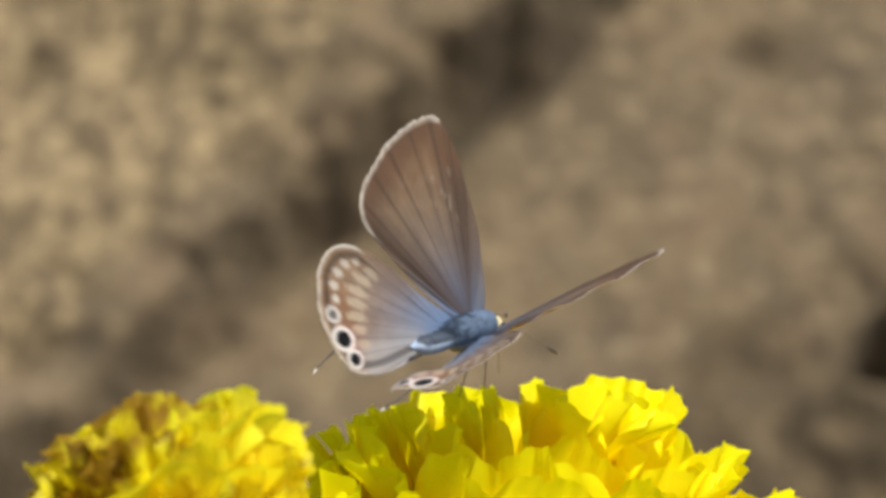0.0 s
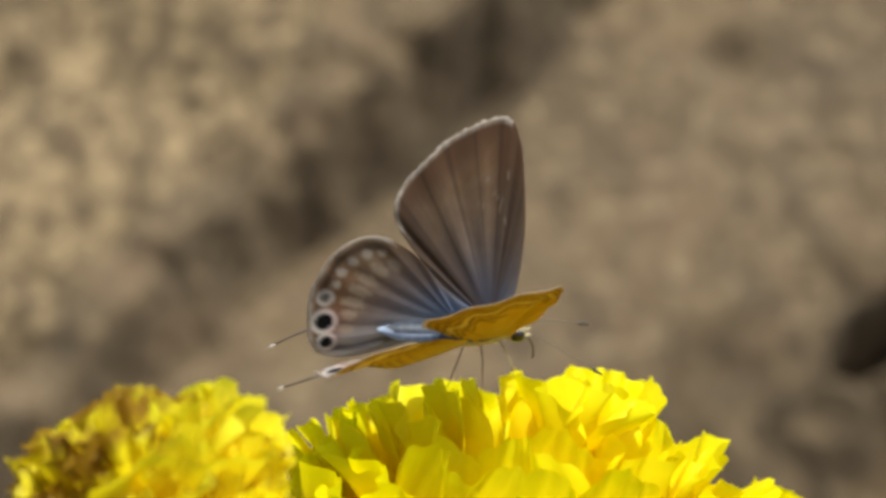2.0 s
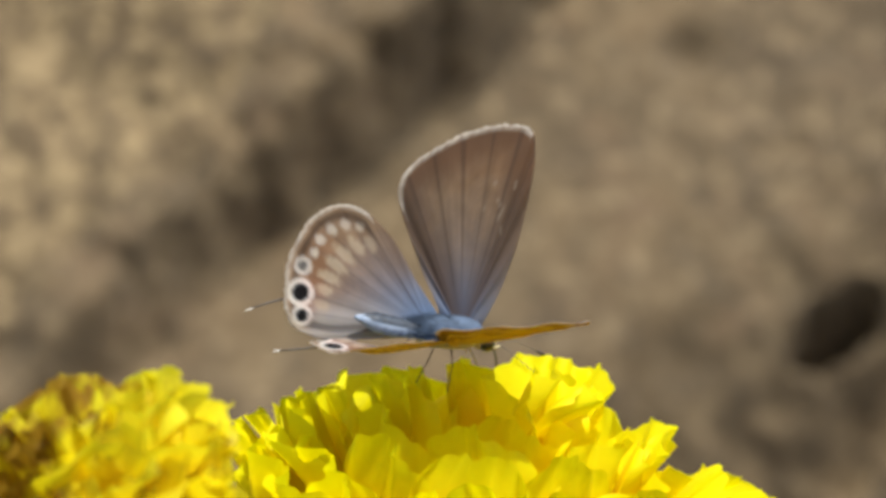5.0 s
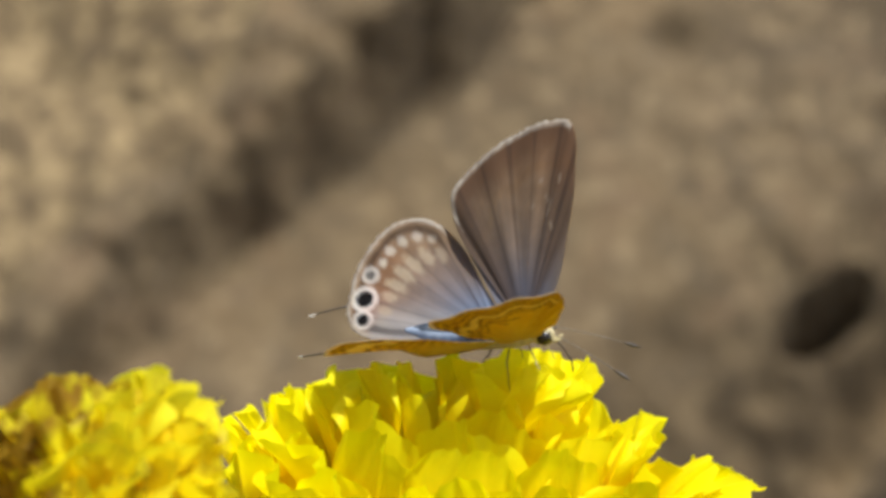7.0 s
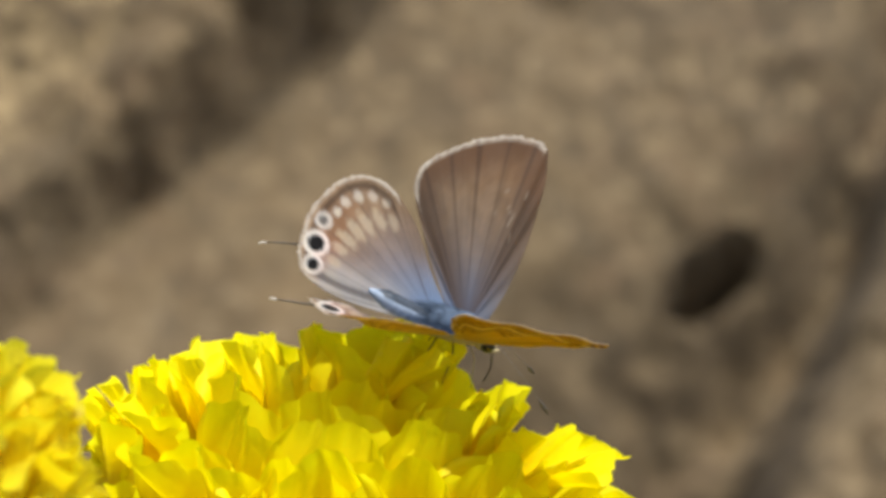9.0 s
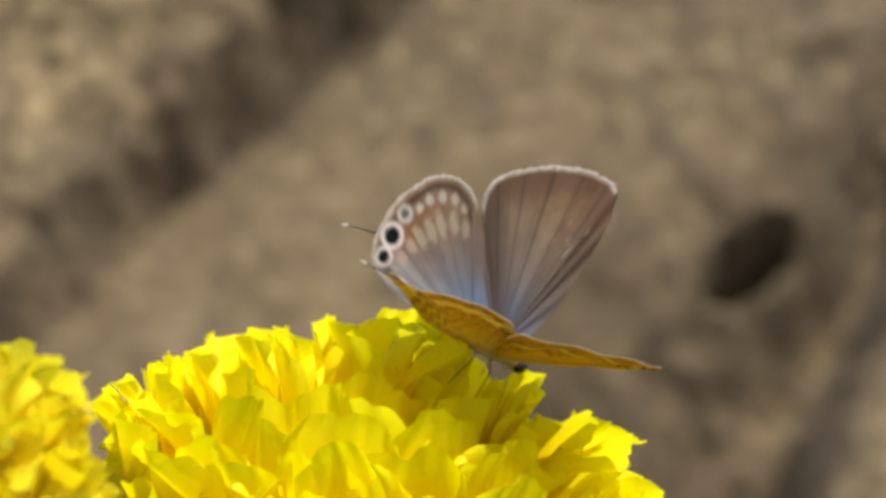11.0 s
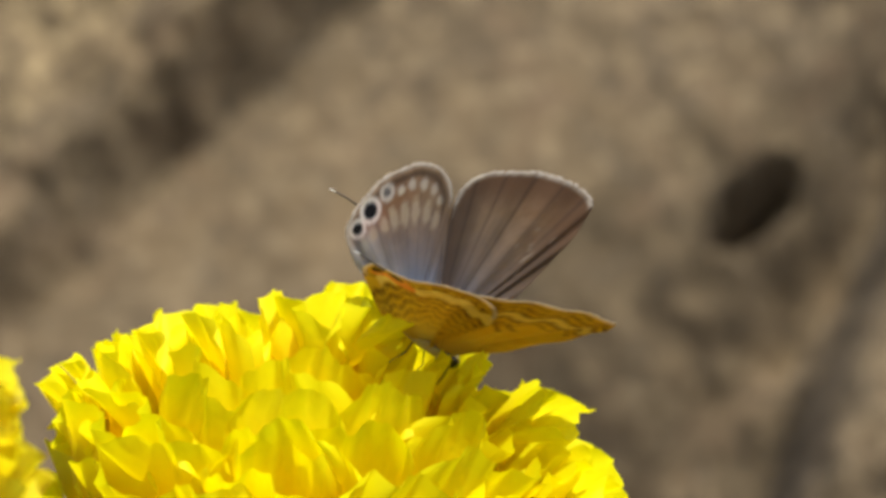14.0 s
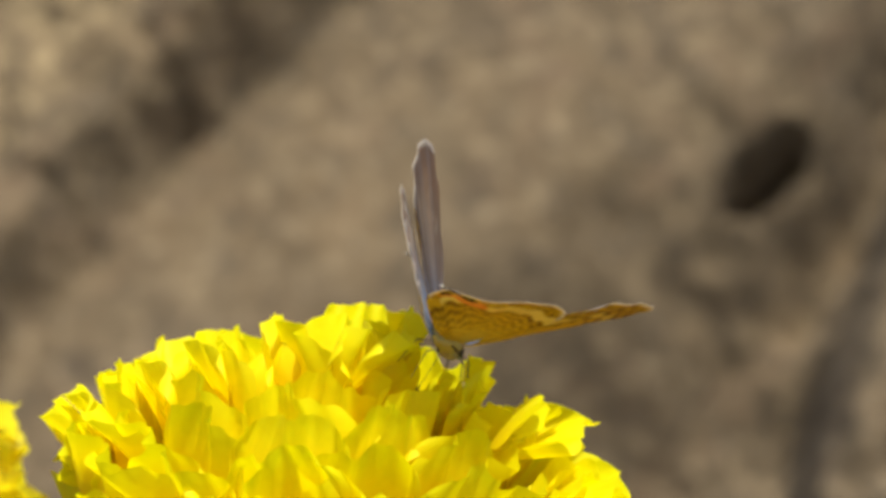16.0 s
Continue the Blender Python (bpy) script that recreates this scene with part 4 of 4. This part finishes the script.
    walk(wings["left", "hind"], [
        (0.0, hinge("hind", 1, 35.7, -6.3, -2.2)),
        (0.2, hinge("hind", 1, 41.3, -8.1, -1.5)),
        (0.5, hinge("hind", 1, 42.7, -7.6, -1.3)),
        (0.7, hinge("hind", 1, 46.1, -8.6, 1.9)),
        (1.0, hinge("hind", 1, 54.3, -7.0, 1.3)),
        (1.2, hinge("hind", 1, 56.7, -5.6, 9.1)),
        (1.5, hinge("hind", 1, 70.9, -6.8, 7.8)),
        (1.7, hinge("hind", 1, 61.4, -3.2, 9.7)),
        (2.0, hinge("hind", 1, 76.0, -5.1, 5.2)),
        (2.2, hinge("hind", 1, 63.4, -4.8, 4.3)),
        (2.5, hinge("hind", 1, 81.8, -5.7, 7.3)),
        (2.7, hinge("hind", 1, 62.6, -6.2, 8.3)),
        (3.0, hinge("hind", 1, 56.6, -8.8, -1.3)),
        (3.2, hinge("hind", 1, 57.9, -9.8, 1.2)),
        (3.5, hinge("hind", 1, 61.0, -7.8, 2.1)),
        (3.7, hinge("hind", 1, 55.2, -5.7, 6.1)),
        (4.0, hinge("hind", 1, 56.6, -7.4, -2.5)),
        (4.2, hinge("hind", 1, 56.3, -5.2, 7.7)),
        (6.3, hinge("hind", 1, 48.3, -9.8, -9.8)),
        (6.5, hinge("hind", 1, 45.8, -12.4, -8.8)),
        (6.7, hinge("hind", 1, 51.1, -11.6, -5.4)),
        (6.8, hinge("hind", 1, 51.3, -11.8, -3.5)),
        (6.9, hinge("hind", 1, 53.0, -12.4, -1.7)),
        (7.0, hinge("hind", 1, 43.8, -11.9, 0.2)),
        (7.1, hinge("hind", 1, 51.1, -11.6, 0.5)),
        (7.2, hinge("hind", 1, 54.1, -12.2, -0.1)),
        (7.3, hinge("hind", 1, 55.6, -14.7, -1.0)),
        (7.5, hinge("hind", 1, 60.3, -17.4, -3.6)),
        (7.7, hinge("hind", 1, 58.5, -17.2, -3.5)),
        (8.0, hinge("hind", 1, 50.6, -13.9, -5.3)),
        (8.2, hinge("hind", 1, 45.7, -12.8, -4.3)),
        (8.5, hinge("hind", 1, 39.5, -10.9, -4.4)),
        (8.7, hinge("hind", 1, 37.6, -9.0, -4.1)),
        (9.0, hinge("hind", 1, 40.6, -11.0, -5.1)),
        (9.2, hinge("hind", 1, 38.7, -9.8, -4.5)),
        (11.3, hinge("hind", 1, 61.8, -13.0, -1.4)),
        (11.5, hinge("hind", 1, 58.9, -15.1, -2.6)),
        (11.8, hinge("hind", 1, 69.9, -16.0, 1.9)),
        (12.0, hinge("hind", 1, 70.4, -20.3, 2.3)),
        (12.2, hinge("hind", 1, 74.4, -22.0, 3.8)),
        (12.5, hinge("hind", 1, 59.8, -22.6, 1.7)),
        (12.7, hinge("hind", 1, 55.3, -18.2, 0.5)),
        (13.0, hinge("hind", 1, 50.7, -15.1, -1.4)),
        (13.2, hinge("hind", 1, 62.4, -18.0, 2.5)),
        (13.4, hinge("hind", 1, 74.7, -19.8, 2.8)),
        (13.5, hinge("hind", 1, 77.2, -21.6, 5.5)),
        (13.7, hinge("hind", 1, 72.4, -21.4, 4.6)),
        (14.0, hinge("hind", 1, 57.4, -18.2, 2.5)),
        (14.2, hinge("hind", 1, 64.8, -16.5, 0.3)),
        (14.5, hinge("hind", 1, 63.3, -17.4, -1.3)),
        (14.6, hinge("hind", 1, 66.4, -16.0, 1.5)),
        (14.7, hinge("hind", 1, 77.3, -15.5, 2.7)),
        (14.9, hinge("hind", 1, 71.9, -11.7, 2.4)),
        (15.0, hinge("hind", 1, 71.8, -11.5, 0.6)),
        (15.1, hinge("hind", 1, 63.8, -14.1, 0.8)),
        (15.2, hinge("hind", 1, 55.1, -19.2, 1.3)),
        (15.3, hinge("hind", 1, 55.7, -14.9, -0.2)),
        (15.5, hinge("hind", 1, 59.4, -6.7, 1.4)),
        (15.8, hinge("hind", 1, 63.8, -9.2, -2.4)),
        (16.0, hinge("hind", 1, 62.5, -11.7, -1.4)),
    ])
    walk(wings["right", "fore"], [
        (0.0, hinge("fore", -1, 55.5, -8.2, -4.1)),
        (0.2, hinge("fore", -1, 45.4, -7.6, -4.8)),
        (0.5, hinge("fore", -1, 49.4, -6.2, -5.3)),
        (0.7, hinge("fore", -1, 48.7, -9.5, -4.4)),
        (1.0, hinge("fore", -1, 53.3, -5.2, -1.8)),
        (1.2, hinge("fore", -1, 51.7, -7.5, -2.7)),
        (1.5, hinge("fore", -1, 60.5, -8.5, -4.5)),
        (1.7, hinge("fore", -1, 59.1, -7.0, -3.7)),
        (2.0, hinge("fore", -1, 60.6, -1.1, -2.7)),
        (2.2, hinge("fore", -1, 54.0, -4.0, -6.6)),
        (2.5, hinge("fore", -1, 53.4, -7.1, -5.1)),
        (2.7, hinge("fore", -1, 50.2, -1.2, -3.1)),
        (3.0, hinge("fore", -1, 61.2, 3.1, -2.3)),
        (3.2, hinge("fore", -1, 65.6, 0.3, -2.8)),
        (3.5, hinge("fore", -1, 53.4, -4.8, -2.7)),
        (3.7, hinge("fore", -1, 53.8, -0.7, -4.0)),
        (4.0, hinge("fore", -1, 45.6, -1.5, -5.3)),
        (4.2, hinge("fore", -1, 46.4, -1.7, -4.9)),
        (6.3, hinge("fore", -1, 40.4, -15.8, -3.5)),
        (6.5, hinge("fore", -1, 43.2, -11.8, -5.4)),
        (6.7, hinge("fore", -1, 39.3, -13.5, -4.9)),
        (6.8, hinge("fore", -1, 36.6, -10.8, -4.6)),
        (6.9, hinge("fore", -1, 36.8, -8.3, -4.3)),
        (7.0, hinge("fore", -1, 38.3, -15.7, -4.1)),
        (7.1, hinge("fore", -1, 37.0, -13.6, -2.5)),
        (7.2, hinge("fore", -1, 43.3, -4.0, -4.4)),
        (7.3, hinge("fore", -1, 33.3, -7.3, -7.9)),
        (7.5, hinge("fore", -1, 32.6, -7.8, -0.7)),
        (7.7, hinge("fore", -1, 37.3, -8.9, -7.9)),
        (8.0, hinge("fore", -1, 47.4, -6.7, 0.2)),
        (8.2, hinge("fore", -1, 45.2, -5.8, -4.3)),
        (8.5, hinge("fore", -1, 52.7, -5.8, -3.7)),
        (8.7, hinge("fore", -1, 43.8, -7.0, -2.6)),
        (9.0, hinge("fore", -1, 40.8, -6.8, -0.1)),
        (9.2, hinge("fore", -1, 37.4, -7.3, -3.7)),
        (11.3, hinge("fore", -1, 38.3, 0.3, -6.7)),
        (11.5, hinge("fore", -1, 41.4, 0.6, -6.0)),
        (11.8, hinge("fore", -1, 25.4, 7.4, -6.4)),
        (12.0, hinge("fore", -1, 25.9, 1.9, -6.1)),
        (12.2, hinge("fore", -1, 36.3, 2.7, -7.1)),
        (12.5, hinge("fore", -1, 45.6, -2.2, -4.5)),
        (12.7, hinge("fore", -1, 38.3, -1.6, -4.9)),
        (13.0, hinge("fore", -1, 47.4, -0.4, -4.2)),
        (13.2, hinge("fore", -1, 34.4, 0.4, -3.7)),
        (13.4, hinge("fore", -1, 26.8, 0.1, -9.9)),
        (13.5, hinge("fore", -1, 32.3, 2.9, -6.3)),
        (13.7, hinge("fore", -1, 41.4, 6.5, -11.0)),
        (14.0, hinge("fore", -1, 62.1, 3.0, -6.9)),
        (14.2, hinge("fore", -1, 55.2, 2.4, -6.9)),
        (14.5, hinge("fore", -1, 52.8, 10.9, -4.7)),
        (14.6, hinge("fore", -1, 39.9, 12.4, -5.6)),
        (14.7, hinge("fore", -1, 29.3, 9.1, -7.0)),
        (14.9, hinge("fore", -1, 29.9, 5.0, -12.8)),
        (15.0, hinge("fore", -1, 32.1, 1.6, -11.5)),
        (15.1, hinge("fore", -1, 39.7, 7.7, -9.5)),
        (15.2, hinge("fore", -1, 43.8, 18.3, 1.3)),
        (15.3, hinge("fore", -1, 45.0, 8.3, -2.2)),
        (15.5, hinge("fore", -1, 34.4, -11.9, -6.0)),
        (15.8, hinge("fore", -1, 40.7, -4.9, -5.4)),
        (16.0, hinge("fore", -1, 33.6, -21.2, -8.2)),
    ])
    walk(wings["right", "hind"], [
        (0.0, hinge("hind", -1, 54.6, -12.2, -10.2)),
        (0.2, hinge("hind", -1, 45.0, -14.9, -10.1)),
        (0.5, hinge("hind", -1, 47.2, -12.9, -6.3)),
        (0.7, hinge("hind", -1, 47.7, -4.8, -7.9)),
        (1.0, hinge("hind", -1, 50.3, -17.8, -6.9)),
        (1.2, hinge("hind", -1, 52.0, -6.6, -6.1)),
        (1.5, hinge("hind", -1, 56.3, -11.2, -11.8)),
        (1.7, hinge("hind", -1, 59.3, -7.0, -10.1)),
        (2.0, hinge("hind", -1, 58.4, -8.5, -12.3)),
        (2.2, hinge("hind", -1, 54.3, -10.4, -11.8)),
        (2.5, hinge("hind", -1, 48.0, -15.4, -12.7)),
        (2.7, hinge("hind", -1, 49.3, -10.7, -10.2)),
        (3.0, hinge("hind", -1, 52.3, 1.1, -0.6)),
        (3.2, hinge("hind", -1, 64.9, -10.6, -4.9)),
        (3.5, hinge("hind", -1, 47.5, -8.0, -3.7)),
        (3.7, hinge("hind", -1, 43.4, -4.3, -4.3)),
        (4.0, hinge("hind", -1, 37.0, -6.8, -3.6)),
        (4.2, hinge("hind", -1, 43.0, -10.7, -7.3)),
        (6.3, hinge("hind", -1, 40.1, -22.5, -8.6)),
        (6.5, hinge("hind", -1, 37.8, -22.5, -8.6)),
        (6.7, hinge("hind", -1, 39.1, -17.2, -5.6)),
        (6.8, hinge("hind", -1, 36.5, -14.3, -4.4)),
        (6.9, hinge("hind", -1, 36.7, -11.7, -2.4)),
        (7.0, hinge("hind", -1, 36.6, -3.5, -1.5)),
        (7.1, hinge("hind", -1, 37.3, -6.6, -0.7)),
        (7.2, hinge("hind", -1, 44.0, -8.6, 1.1)),
        (7.3, hinge("hind", -1, 33.0, -12.8, -0.6)),
        (7.5, hinge("hind", -1, 26.8, -19.1, -0.1)),
        (7.7, hinge("hind", -1, 36.7, -16.3, -0.2)),
        (8.0, hinge("hind", -1, 40.9, -12.0, -0.4)),
        (8.2, hinge("hind", -1, 45.0, -11.1, -0.8)),
        (8.5, hinge("hind", -1, 46.9, -9.4, -1.7)),
        (8.7, hinge("hind", -1, 43.7, -9.0, -3.9)),
        (9.0, hinge("hind", -1, 37.7, -8.4, -7.1)),
        (9.2, hinge("hind", -1, 37.3, -10.1, -4.4)),
        (11.3, hinge("hind", -1, 37.4, -11.8, 0.6)),
        (11.5, hinge("hind", -1, 33.8, -7.6, -1.6)),
        (11.8, hinge("hind", -1, 25.3, -14.5, 0.6)),
        (12.0, hinge("hind", -1, 20.6, -13.9, -1.1)),
        (12.2, hinge("hind", -1, 33.5, -21.5, 0.8)),
        (12.5, hinge("hind", -1, 40.3, -16.8, 1.4)),
        (12.7, hinge("hind", -1, 38.3, -16.5, 2.0)),
        (13.0, hinge("hind", -1, 37.8, -9.5, -0.4)),
        (13.2, hinge("hind", -1, 34.4, -11.1, -2.5)),
        (13.4, hinge("hind", -1, 27.3, -21.8, 0.6)),
        (13.5, hinge("hind", -1, 26.8, -17.4, -1.8)),
        (13.7, hinge("hind", -1, 41.4, -20.3, -2.1)),
        (14.0, hinge("hind", -1, 56.3, -23.1, -5.0)),
        (14.2, hinge("hind", -1, 55.1, -25.7, -5.7)),
        (14.5, hinge("hind", -1, 51.1, -26.3, -7.0)),
        (14.6, hinge("hind", -1, 34.2, -21.1, -6.5)),
        (14.7, hinge("hind", -1, 24.1, -15.0, -4.8)),
        (14.9, hinge("hind", -1, 23.9, -13.7, -10.0)),
        (15.0, hinge("hind", -1, 26.9, -11.3, -8.9)),
        (15.1, hinge("hind", -1, 37.1, -11.7, -7.7)),
        (15.2, hinge("hind", -1, 39.1, -11.2, -4.2)),
        (15.3, hinge("hind", -1, 44.3, -9.8, -4.1)),
        (15.5, hinge("hind", -1, 33.6, -6.2, -6.2)),
        (15.8, hinge("hind", -1, 39.5, -6.7, -7.7)),
        (16.0, hinge("hind", -1, 22.4, -2.7, -0.1)),
    ])


motions()
